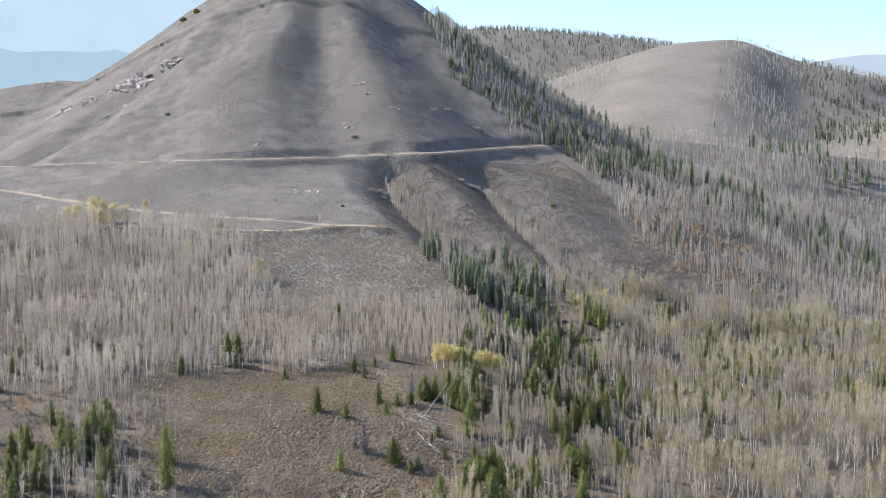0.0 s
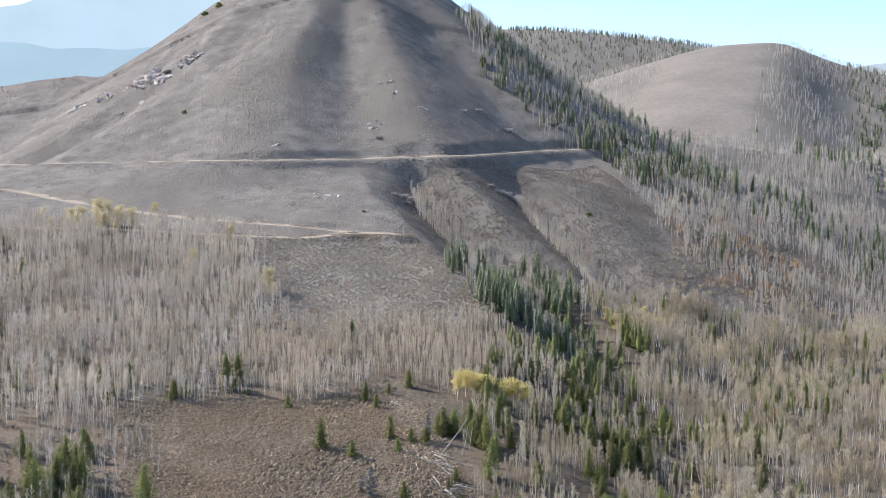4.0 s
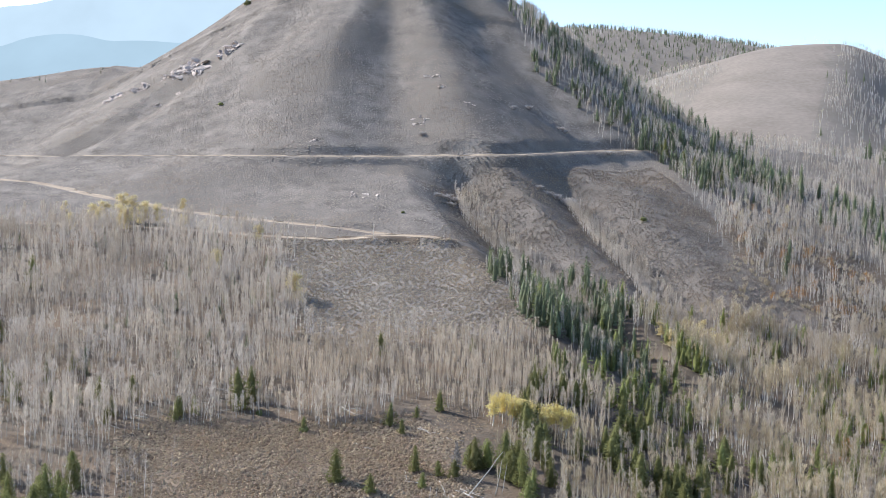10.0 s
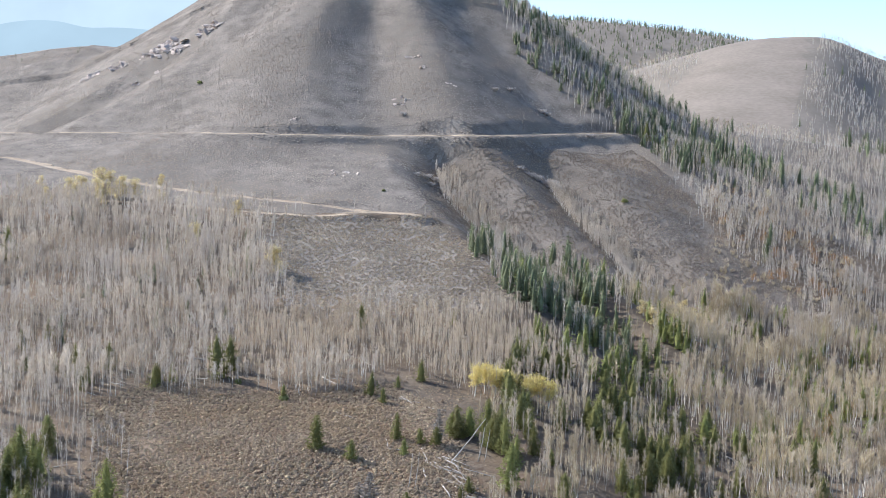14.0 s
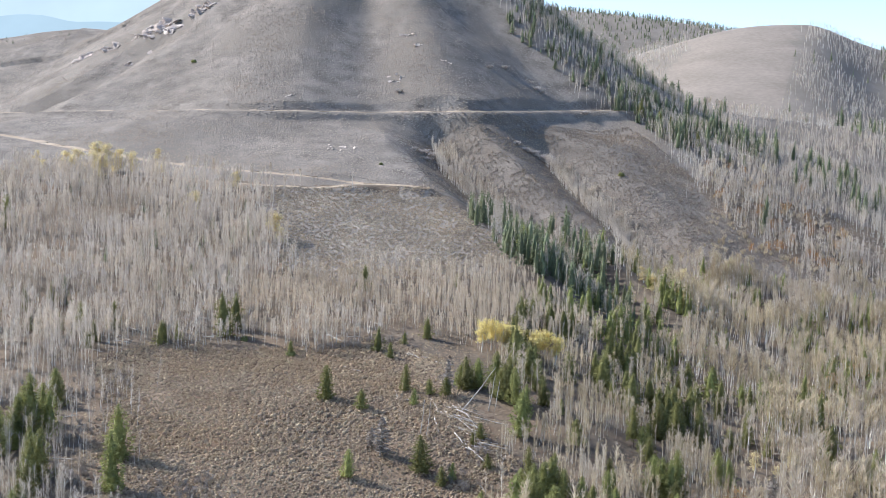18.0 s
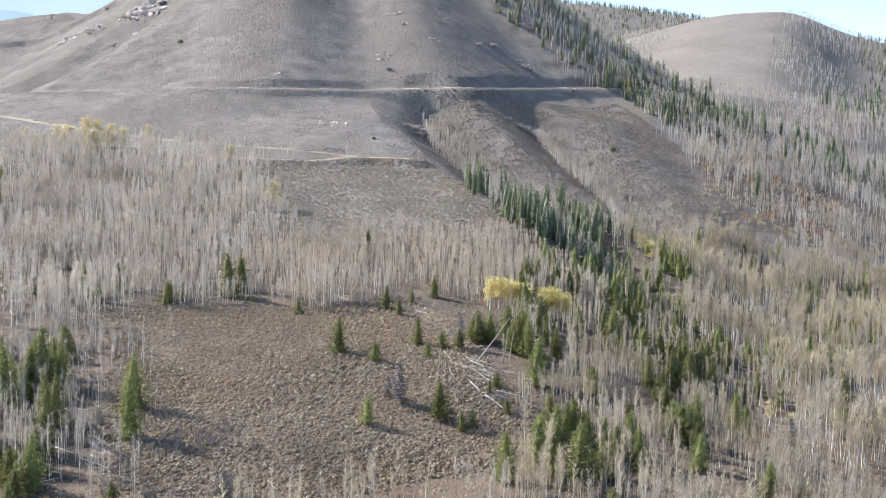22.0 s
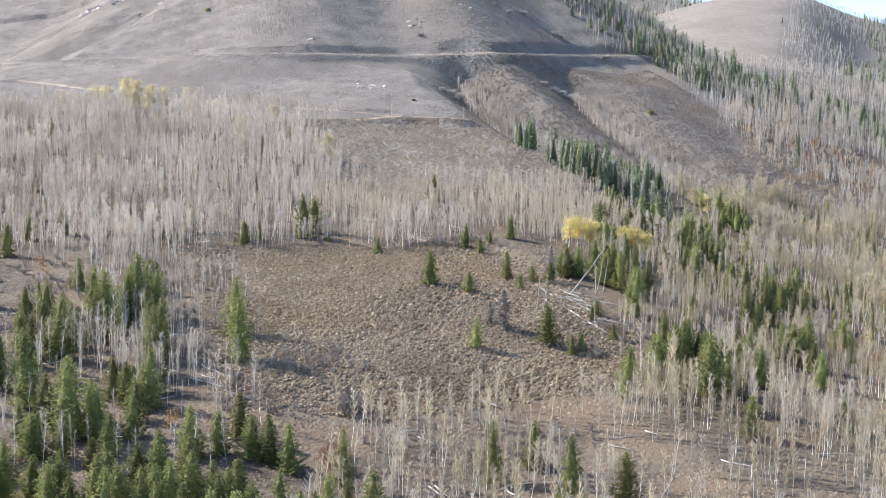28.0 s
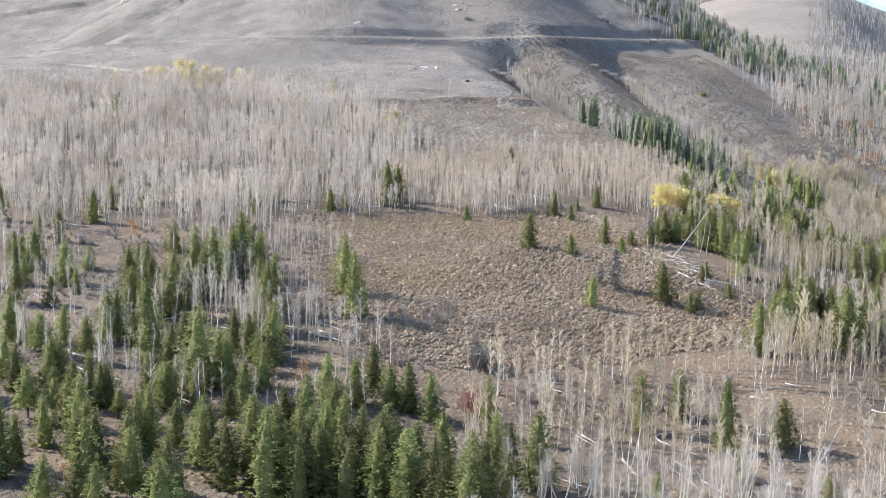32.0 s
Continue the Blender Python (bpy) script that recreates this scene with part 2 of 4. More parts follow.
def ridge_land(x, y):
    """The ridges behind: one with a bald face, a higher wooded one, and a spur."""
    x, y = np.asarray(x, float), np.asarray(y, float)
    u, v = x - 20.0, y - 1900.0
    wooded = 70 + 214 * np.exp(-0.5 * ((u / 620.0) ** 2 + (v / 330.0) ** 2)) - 0.6 * soft_max(-180.0 - x, 0 * x, 60.0)
    u, v = x - 321.0 - 0.275 * (y - 1400.0), y - 1400.0
    side = 0.05 * soft_max(-u, 0 * u, 10.0) + 0.28 * soft_max(-u - 70.0, 0 * u, 30.0) + 0.30 * soft_max(u - 10.0, 0 * u, 12.0)
    bald = 239.0 - side - 0.30 * soft_max(-v, 0 * v, 40.0) - 0.45 * soft_max(v, 0 * v, 40.0)
    bald = bald - 11.0 * np.exp(-((u - 75.0) / 34.0) ** 2) * np.exp(-((y - 1200.0) / 160.0) ** 2)
    bald = bald + 3.0 * wave(x, y, 55.0, 6.0) * smooth(0, 60, u)
    return soft_max(wooded, bald, 8.0)


def land(x, y):
    a = base_land(x, y)
    b = ridge_land(x, y)
    near = smooth(620, 900, np.asarray(y, float))
    z = np.where(near > 0, soft_max(a, a + (b - a) * near, 3.0), a)
    far = smooth(2600, 4200, np.hypot(x, y))
    z = z * (1 - far) + 40.0 * far
    return z + (0.35 * wave(x, y, 9.0, 7.0) + 0.8 * wave(x, y, 24.0, 3.0)) * (1 - smooth(640, 900, np.asarray(y, float)))


ROAD_UP = [(-330, 600), (-240, 556), (-200, 530), (-178, 508), (-147, 499), (-110, 489), (-73, 485), (-45, 490), (-28, 495), (-4, 509), (17, 524), (33, 534), (50, 546), (62, 560)]
ROAD_LEG = [(-330, 575), (-240, 530), (-182, 482), (-166, 476), (-151, 465), (-132, 451), (-110, 442), (-90, 434), (-71, 428), (-53, 424), (-43, 424), (-35, 421)]
ROAD_LOW = [(-330, 440), (-220, 428), (-156, 421), (-120, 418), (-84, 412), (-64, 410), (-48, 411), (-38, 416), (-33, 420), (-22, 417)]
ROAD_PAD = [(-38, 418.5), (-34, 419), (-29, 418.5), (-23, 417.5)]
ROADS = [(ROAD_UP, 1.9), (ROAD_LEG, 1.7), (ROAD_LOW, 1.6), (ROAD_PAD, 2.6)]


def curve_of(pts, step=3.0):
    """A smooth run of points through the bends of a road."""
    p = np.array(pts, float)
    out = []
    for i in range(len(p) - 1):
        a, b, c, d = p[max(i - 1, 0)], p[i], p[i + 1], p[min(i + 2, len(p) - 1)]
        for t in np.arange(0, 1, step / max(np.hypot(*(c - b)), step)):
            out.append(0.5 * (2 * b + (c - a) * t + (2 * a - 5 * b + 4 * c - d) * t * t + (3 * b - a - 3 * c + d) * t ** 3))
    out.append(p[-1])
    return np.array(out)


def road_levels(pts):
    z = land(pts[:, 0], pts[:, 1])
    for _ in range(30):
        z[1:-1] = 0.25 * z[:-2] + 0.5 * z[1:-1] + 0.25 * z[2:]
    return z


ROAD_RUNS = []
for line, half in ROADS:
    run = curve_of(line)
    level = np.interp(run[:, 0], [-330, -190, -110, -45, 0, 50], [89, 93.5, 96, 97.3, 99.5, 102.5]) if line is ROAD_UP else road_levels(run)
    if line is not ROAD_UP:
        near = smooth(6, 22, np.hypot(run[:, 0] + 33, run[:, 1] - 420))
        level = level * near + 74.9 * (1 - near)
    if line is ROAD_UP:
        for _ in range(40):  # keep the track on its contour
            x, y = run.T
            gx, gy = (land(x + 1, y) - land(x - 1, y)) / 2, (land(x, y + 1) - land(x, y - 1)) / 2
            step = np.clip(0.3 * (level - land(x, y)) / (gx * gx + gy * gy + 0.05), -2, 2)
            run = run + np.stack([step * gx, step * gy], -1)
            run[1:-1] = 0.15 * run[:-2] + 0.7 * run[1:-1] + 0.15 * run[2:]
    ROAD_RUNS.append((run, level, half))


def near_road(x, y, run):
    d, side, along = to_line(x, y, run)
    return d, side, along


def ground(x, y):
    """Height of the finished ground, in plan units, with the roads cut into it."""
    x, y = np.asarray(x, float), np.asarray(y, float)
    z = land(x, y)
    lo, hi = (y > 395) & (y < 625) & (x > -345) & (x < 75), None
    if np.any(lo):
        xs, ys, zs = x[lo], y[lo], z[lo]
        for run, level, half in ROAD_RUNS:
            d, side, along = near_road(xs, ys, run)
            flat = np.interp(along, np.linspace(0, 1, len(level)), level)
            w = 1 - smooth(half, half + 5.5, d)
            zs = zs * (1 - w) + flat * w
        z = z.copy()
        z[lo] = zs
    return z


# ---- mesh helpers ----
def mesh_of(name, verts, tris, mats, index=None, shade=False):
    me = bpy.data.meshes.new(name)
    verts, tris = np.asarray(verts, np.float32), np.asarray(tris, np.int32)
    me.vertices.add(len(verts))
    me.vertices.foreach_set("co", verts.ravel())
    me.loops.add(tris.size)
    me.loops.foreach_set("vertex_index", tris.ravel())
    me.polygons.add(len(tris))
    me.polygons.foreach_set("loop_start", np.arange(0, tris.size, 3, dtype=np.int32))
    for m in mats:
        me.materials.append(m)
    if index is not None:
        me.polygons.foreach_set("material_index", np.asarray(index, np.int32))
    if shade:
        me.polygons.foreach_set("use_smooth", np.ones(len(tris), bool))
    me.update(calc_edges=True)
    me.validate()
    return me


def part(name, verts, tris, mat, parent, label="", shade=False):
    ob = new(name, mesh_of(name, verts, tris, [mat], None, shade))
    ob.parent = parent
    return tagged(ob, label) if label else ob


def sheet(xs, ys, z):
    """Vertices and triangles of a height field over a grid."""
    gx, gy = np.meshgrid(xs, ys)
    v = np.stack([gx, gy, z], -1).reshape(-1, 3)
    n, m = len(xs), len(ys)
    a = (np.arange(m - 1)[:, None] * n + np.arange(n - 1)).ravel()
    return v, np.concatenate([np.stack([a, a + 1, a + n + 1], -1), np.stack([a, a + n + 1, a + n], -1)])


def stretch(start, fine_a, fine_b, end, step, grow=1.14):
    out = list(np.arange(fine_a, fine_b, step))
    s, v = step, fine_a
    while v > start:
        s *= grow
        v -= s
        out.insert(0, v)
    s, v = step, out[-1]
    while v < end:
        s *= grow
        v += s
        out.append(v)
    return np.array(out)


# ---- plan of the plant cover, in plan units ----
MEADOW = [(-66, 262), (-60, 270), (-47, 272), (-34, 274), (-17, 281), (-10, 274), (-7, 258), (1, 240), (4, 222), (-3, 209), (-17, 199), (-31, 196), (-46, 198), (-50, 208), (-58, 240)]
BENCH = [(-64, 408), (-35, 412), (-18, 418), (-8, 396), (-1, 367), (4, 341), (-8, 327), (-22, 322), (-42, 316), (-53, 352)]
HILL = [(-900, 425), (-220, 432), (-120, 422), (-60, 414), (-20, 420), (5, 436), (22, 428), (42, 432), (64, 421), (92, 414), (94, 437), (72, 467), (68, 504),
        (58, 535), (52, 548), (31, 556), (18, 580), (4, 590), (-10, 640), (-71, 690), (-200, 760), (-900, 900)]
STAND = [(-8, 383), (-2, 367), (4, 338), (18, 330), (34, 340), (34, 400), (24, 426), (8, 426)]
CONE_WOOD = [(-10, 640), (4, 590), (18, 580), (31, 557), (52, 550), (60, 536), (72, 522), (95, 530), (120, 600), (60, 700), (0, 720)]
OPEN_LEFT = [(-130, 300), (-100, 250), (-66, 212), (-44, 204), (-38, 190), (-44, 150), (-120, 150), (-180, 250)]
BROWN = [(-30, 400), (-22, 440), (-30, 470), (-31, 492), (-5, 506), (16, 521), (32, 531), (50, 543), (68, 504), (72, 467), (94, 437), (92, 412), (20, 420)]
BALD = [(165, 1385), (187, 1300), (134, 1150), (120, 1060), (150, 1000), (206, 985), (250, 1150), (285, 1290), (312, 1390)]
NOSE = [(-52, 275), (-47, 312), (-22, 320), (4, 336), (18, 322), (20, 290), (4, 275), (-14, 288), (-34, 280)]


def inside(x, y, poly):
    hit = np.zeros(np.shape(x), bool)
    for (ax, ay), (bx, by) in zip(poly, poly[1:] + poly[:1]):
        cross = (ay > y) != (by > y)
        hit ^= cross & (x < (bx - ax) * (y - ay) / (by - ay if by != ay else 1e-9) + ax)
    return hit


# ---- the ground and the roads ----
gx, gy = stretch(-2900, -215, 130, 2900, 1.5, 1.06), stretch(-600, 140, 640, 3100, 1.5, 1.06)
mx, my = np.meshgrid(gx, gy)
gz = ground(mx.ravel(), my.ravel()).reshape(mx.shape)
gv, gt = sheet(gx * U, gy * U, gz * U)
mid = gv[gt].mean(1) / U
fray = np.random.default_rng(3).normal(0, 3.0, (2, len(mid)))
wx, wy = mid[:, 0] + 3 * wave(mid[:, 0], mid[:, 1], 5, 2) + fray[0], mid[:, 1] + 3 * wave(mid[:, 0], mid[:, 1], 6, 4) + fray[1]
bare = (inside(mid[:, 0], mid[:, 1], HILL) | (mid[:, 1] > 900) | (mid[:, 0] < 0) & (mid[:, 1] > 428)).astype(int)
bare[(mid[:, 1] > 500) & (bare == 0)] = 1
bare[mid[:, 1] > 860] = np.where(inside(mid[:, 0], mid[:, 1], BALD), 4, 5)[mid[:, 1] > 860]
bare[inside(wx, wy, BENCH)] = 1
bare[inside(wx, wy, BROWN) & (mid[:, 1] > 418)] = 2
bare[inside(mid[:, 0] + 0.4 * fray[0], mid[:, 1] + 0.4 * fray[1], MEADOW)] = 3
tagged(new("ground", mesh_of("ground", gv, gt, [M_GROUND, M_SLOPE, M_BROWN, M_TURF, M_RIDGE, M_FOREST], bare, True)), "dry brown hillside ground with grass and litter", "ground", kind="structure")

for run, level, half in ROAD_RUNS:
    way = np.gradient(run, axis=0)
    way /= np.hypot(way[:, 0], way[:, 1])[:, None]
    side = np.stack([way[:, 1], -way[:, 0]], -1)
    rows = []
    wob = 0.18 * np.sin(np.arange(len(run)) * 0.9) + 0.12 * np.sin(np.arange(len(run)) * 2.3)
    for k, lift in ((-1.0, -0.25), (-0.95, 0.06), (-0.45, 0.02), (0.0, 0.06), (0.45, 0.02), (0.95, 0.06), (1.0, -0.25)):
        xy = run + side * (half * k + np.sign(k) * wob)[:, None]
        rows.append(np.c_[xy * U, (level * U + lift)[:, None]])
    for gap in (0.35, 0.8, 1.3):  # the bare cut bank above the track
        xy = run - side * (half + gap + (gap > 0.5) * (0.35 * np.sin(np.arange(len(run)) * 1.7) + 2.5 * wob))[:, None]
        rows.insert(0, np.c_[xy * U, (ground(xy[:, 0], xy[:, 1]) * U + (0.32 if gap < 1 else -0.3))[:, None]])
    v = np.stack(rows, 1).reshape(-1, 3)
    n = len(rows)
    a = (np.arange(len(run) - 1)[:, None] * n + np.arange(n - 1)).ravel()
    tagged(new("road", mesh_of("road", v, np.concatenate([np.stack([a, a + 1, a + n + 1], -1), np.stack([a, a + n + 1, a + n], -1)]), [M_ROAD], None, True)),
           "pale tan dirt track cut into the slope", "dirt road", kind="structure")



# ---- mountains behind the valley ----
def far_range(name, mat, far, x0, x1, top, label):
    """A long ridge in a glowing haze colour, with a rolling crest and a real back slope."""
    xs = np.linspace(x0, x1, 120)
    crest = top(xs) * (1 + 0.02 * wave(xs, 0 * xs, 130, 3.0)) + 6 * wave(xs, 0 * xs, 40, 8.0)
    rows = [np.stack([xs * U, (far - 500 + 0 * xs) * U, (0 * xs - 60) * U], -1)]
    for s in (0.35, 0.7, 0.9):
        rows.append(np.stack([xs * U, (far - 500 * (1 - s) + 14 * wave(xs, 0 * xs + 400 * s, 60, 5.0)) * U, (crest * s ** 1.2 - 60 * (1 - s)) * U], -1))
    rows += [np.stack([xs * U, (far + 0 * xs) * U, crest * U], -1), np.stack([xs * U, (far + 90 + 0 * xs) * U, (0 * xs - 60) * U], -1)]
    v, n = np.stack(rows, 0).reshape(-1, 3), len(xs)
    a = (np.arange(len(rows) - 1)[:, None] * n + np.arange(n - 1)).ravel()
    tagged(new(name, mesh_of(name, v, np.concatenate([np.stack([a, a + 1, a + n + 1], -1), np.stack([a, a + n + 1, a + n], -1)]), [mat], None, True)), label, "mountains", kind="structure")


far_range("backdrop", M_HAZE_A, 2950, -2300, 100, lambda x: np.interp(x, [-2300, -1300, -850, -600, 100], [180, 400, 480, 455, 300]), "pale hazy far mountain range")
far_range("backdrop", M_HAZE_B, 2500, -2100, 0, lambda x: np.interp(x, [-2100, -900, -650, -400, 0], [200, 300, 300, 230, 120]), "blue-grey hazy middle ridge")
far_range("backdrop", M_HAZE_C, 2750, 500, 2300, lambda x: np.interp(x, [500, 850, 1200, 2300], [180, 308, 318, 250]), "grey hazy ridge beyond the valley")

def off_roads(x, y, gap=1.0):
    ok = np.ones(np.shape(x), bool)
    for run, level, half in ROAD_RUNS:
        ok &= near_road(x, y, run)[0] > half + gap
    return ok


def scattered(rng, box, per_unit):
    x0, y0, x1, y1 = box
    n = int((x1 - x0) * (y1 - y0) * per_unit)
    return rng.uniform(x0, x1, n), rng.uniform(y0, y1, n)


def standing(forms, x, y, high, wide, rng, lean=0.04, sink=0.1):
    """Many copies of unit-high forms, joined: vertices, triangles and material numbers."""
    z = ground(x, y)
    vs, ts, ms, base = [], [], [], 0
    pick = rng.integers(0, len(forms), len(x))
    for k, (fv, ft, fm) in enumerate(forms):
        sel = np.flatnonzero(pick == k)
        if not len(sel):
            continue
        a = rng.uniform(0, 2 * math.pi, len(sel))
        la, lb = rng.normal(0, lean, (2, len(sel)))
        h, w = high[sel], wide[sel]
        px = (fv[None, :, 0] * np.cos(a)[:, None] - fv[None, :, 1] * np.sin(a)[:, None]) * w[:, None]
        py = (fv[None, :, 0] * np.sin(a)[:, None] + fv[None, :, 1] * np.cos(a)[:, None]) * w[:, None]
        pz = fv[None, :, 2] * h[:, None]
        v = np.stack([px + la[:, None] * pz + x[sel, None] * U, py + lb[:, None] * pz + y[sel, None] * U, pz + z[sel, None] * U - sink], -1)
        vs.append(v.reshape(-1, 3))
        ts.append((ft[None] + (base + np.arange(len(sel)) * len(fv))[:, None, None]).reshape(-1, 3))
        ms.append(np.tile(fm, len(sel)))
        base += len(sel) * len(fv)
    return np.concatenate(vs), np.concatenate(ts), np.concatenate(ms)


def stuff(name, made, mats, label, category, shade=False):
    v, t, m = made
    return tagged(new(name, mesh_of(name, v, t, mats, m, shade)), label, category, kind="stuff")


# ---- plant forms, one metre high ----
class Form:
    def __init__(self):
        self.v, self.t, self.m = [], [], []

    def add(self, v, t, m=0):
        n = sum(len(k) for k in self.v)
        self.v.append(np.asarray(v, float))
        self.t.append(np.asarray(t, int) + n)
        self.m.append(np.full(len(t), m))

    def done(self):
        return np.concatenate(self.v), np.concatenate(self.t), np.concatenate(self.m)

    def tube(self, pts, radii, sides, m=0):
        pts = np.asarray(pts, float)
        a = np.arange(sides) * 2 * math.pi / sides
        ring = np.stack([np.cos(a), np.sin(a), 0 * a], -1)
        v = np.concatenate([p + ring * r for p, r in zip(pts, radii)])
        t = []
        for i in range(len(pts) - 1):
            for k in range(sides):
                p, q = i * sides + k, i * sides + (k + 1) % sides
                t += [(p, q, q + sides), (p, q + sides, p + sides)]
        self.add(v, t, m)

    def sliver(self, a, b, w, rng, m=0):
        a, b = np.asarray(a, float), np.asarray(b, float)
        s = np.cross(b - a, rng.normal(size=3))
        s *= w / (np.linalg.norm(s) + 1e-9)
        self.add([a - s, a + s, b], [(0, 1, 2)], m)

    def kite(self, c, d, long, wide, rng, m=0):
        d = d / (np.linalg.norm(d) + 1e-9)
        s = np.cross(d, rng.normal(size=3))
        s /= np.linalg.norm(s) + 1e-9
        self.add([c - d * long * 0.5, c + s * wide * 0.5, c + d * long * 0.5, c - s * wide * 0.5], [(0, 1, 2), (0, 2, 3)], m)


def bent_trunk(rng, amount=0.02, n=4):
    off = np.cumsum(rng.normal(0, amount, (n + 1, 2)), axis=0)
    off[0] = 0
    return np.c_[off, np.linspace(0, 1, n + 1)]


def aspen_form(seed, sides, twigs, thick=0.009, crown=0.28, w=1.5):
    """A leafless aspen: white trunk, thin limbs in the upper part, fine twigs."""
    rng, f = np.random.default_rng(seed), Form()
    line = bent_trunk(rng, 0.018, 3)
    f.tube(line, [thick, thick * 0.8, thick * 0.5, thick * 0.12], sides, 0)
    for _ in range(twigs):
        s = rng.random() ** 0.9
        h = crown + (0.97 - crown) * s
        root = np.array([np.interp(h, line[:, 2], line[:, 0]), np.interp(h, line[:, 2], line[:, 1]), h])
        a, reach = rng.uniform(0, 2 * math.pi), 0.13 * rng.uniform(0.35, 1.0) * (0.35 + 2.2 * s * (1.12 - s))
        tip = root + np.array([math.cos(a) * reach, math.sin(a) * reach, reach * rng.uniform(0.5, 1.7) + 0.01])
        tip[2] = min(tip[2], 1.02)
        f.sliver(root, tip, 0.0046 * w, rng, 1)
        mid = root + (tip - root) * rng.uniform(0.3, 0.8)
        f.sliver(mid, mid + np.array([*rng.normal(0, 0.03, 2), rng.uniform(0.02, 0.085)]), 0.0038 * w, rng, 1)
    return f.done()


def conifer_form(seed, layers, round_n, clumps, thick=0.013, skirt=0.08, spread=0.15, sides=6, blade=0.045):
    rng, f = np.random.default_rng(seed), Form()
    f.tube(bent_trunk(rng, 0.004, 3), [thick, thick * 0.75, thick * 0.45, thick * 0.08], sides, 0)
    for k in range(layers):
        s = (k + rng.uniform(-0.25, 0.25)) / layers
        h = skirt + (0.97 - skirt) * s
        reach = spread * min(1.0, (1.02 - s) * 1.55) ** 0.85 * rng.uniform(0.78, 1.12) + 0.012
        if s < 0.16:
            reach *= 0.72
        for j in range(round_n):
            a = 2 * math.pi * (j + 0.5 * k) / round_n + rng.normal(0, 0.25)
            far, drop = reach * rng.uniform(0.6, 1.15), rng.uniform(-0.5, 0.5) * (0.97 - skirt) / layers
            out = np.array([math.cos(a), math.sin(a), 0.0])
            for c in range(clumps):
                u = (c + rng.uniform(0.35, 1.0)) / clumps
                at = out * far * u + np.array([0, 0, h + drop - 0.25 * far * u + 0.018 * u * u + rng.normal(0, 0.018)])
                way = out + np.array([*rng.normal(0, 0.45, 2), rng.uniform(-0.25, 0.75)])
                f.kite(at, way, far * rng.uniform(0.6, 0.95) / clumps * 1.5 + 0.022, blade * rng.uniform(0.7, 1.35), rng, 1)
    for _ in range(4):
        f.kite(np.array([0, 0, 0.96 + 0.01 * rng.random()]), np.array([*rng.normal(0, 0.2, 2), 1.0]), 0.07, 0.02, rng, 1)
    return f.done()


def pine_form(seed, tufts, blades, spread=0.17, skirt=0.06, sides=6, long=0.05, wide=0.022, thick=0.012):
    """A full, ragged conifer: tufts of needles on short branches round the trunk."""
    rng, f = np.random.default_rng(seed), Form()
    f.tube(bent_trunk(rng, 0.004, 3), [thick, thick * 0.75, thick * 0.45, thick * 0.08], sides, 0)
    lobes = rng.uniform(0.62, 1.25, (7, 5))
    taper = rng.uniform(0.5, 0.8)
    rings, n = (7, 7) if sides > 3 else (3, 5)

    def reach(s):
        return spread * max(1.0 - s, 0.0) ** taper * (0.72 + 0.28 * min(1.0, s / 0.18))

    core, faces = [], []
    for i in range(rings):
        s = i / rings
        for k in range(n):
            r = 0.52 * reach(s) * rng.uniform(0.7, 1.2)
            a = 2 * math.pi * (k + 0.5 * i) / n
            core.append((r * math.cos(a), r * math.sin(a), skirt + (0.93 - skirt) * s + rng.normal(0, 0.012)))
            if i:
                p, q = (i - 1) * n + k, (i - 1) * n + (k + 1) % n
                faces += [(p, q, q + n), (p, q + n, p + n)]
    core.append((0, 0, 0.94))
    faces += [((rings - 1) * n + k, (rings - 1) * n + (k + 1) % n, rings * n) for k in range(n)]
    f.add(core, faces, 1)
    for k in range(tufts):
        s = ((k + rng.random()) / tufts) ** 1.12
        a = 2.4 * k + rng.normal(0, 0.3)
        r = reach(s) * lobes[int(s * 6.99), int(a / 6.2832 * 5) % 5] * rng.uniform(0.35, 1.0) ** 0.45
        out = np.array([math.cos(a), math.sin(a), 0.0])
        at = out * r + np.array([0, 0, skirt + (0.97 - skirt) * s - 0.16 * r])
        small = 0.55 + 0.45 * (1 - s)
        for _ in range(blades):
            f.kite(at + rng.normal(0, 1, 3) * (0.016, 0.016, 0.011), out * 0.9 + np.array([*rng.normal(0, 0.5, 2), rng.uniform(-0.35, 0.8)]), small * long * rng.uniform(0.7, 1.3), small * wide * rng.uniform(0.7, 1.3), rng, 1)
    for _ in range(5):
        f.kite(np.array([0, 0, 0.965]), np.array([*rng.normal(0, 0.12, 2), 1.0]), 0.08, 0.014, rng, 1)
    return f.done()


def shrub_form(seed, sides, rings):
    rng, f = np.random.default_rng(seed), Form()
    v, t = [], []
    for i in range(rings):
        s = i / rings
        for k in range(sides):
            a = 2 * math.pi * (k + 0.5 * i) / sides + rng.normal(0, 0.15)
            r = (0.55 - 0.35 * s * s) * rng.uniform(0.72, 1.2) * (0.85 if i == 0 else 1.0)
            v.append((math.cos(a) * r, math.sin(a) * r, s * 0.95 + rng.normal(0, 0.07) * (i > 0)))
    v.append((rng.normal(0, 0.08), rng.normal(0, 0.08), 1.0))
    for i in range(rings - 1):
        for k in range(sides):
            p, q = i * sides + k, i * sides + (k + 1) % sides
            t += [(p, q, q + sides), (p, q + sides, p + sides)]
    top = rings * sides
    for k in range(sides):
        t.append(((rings - 1) * sides + k, (rings - 1) * sides + (k + 1) % sides, top))
    f.add(v, t, 0)
    return f.done()


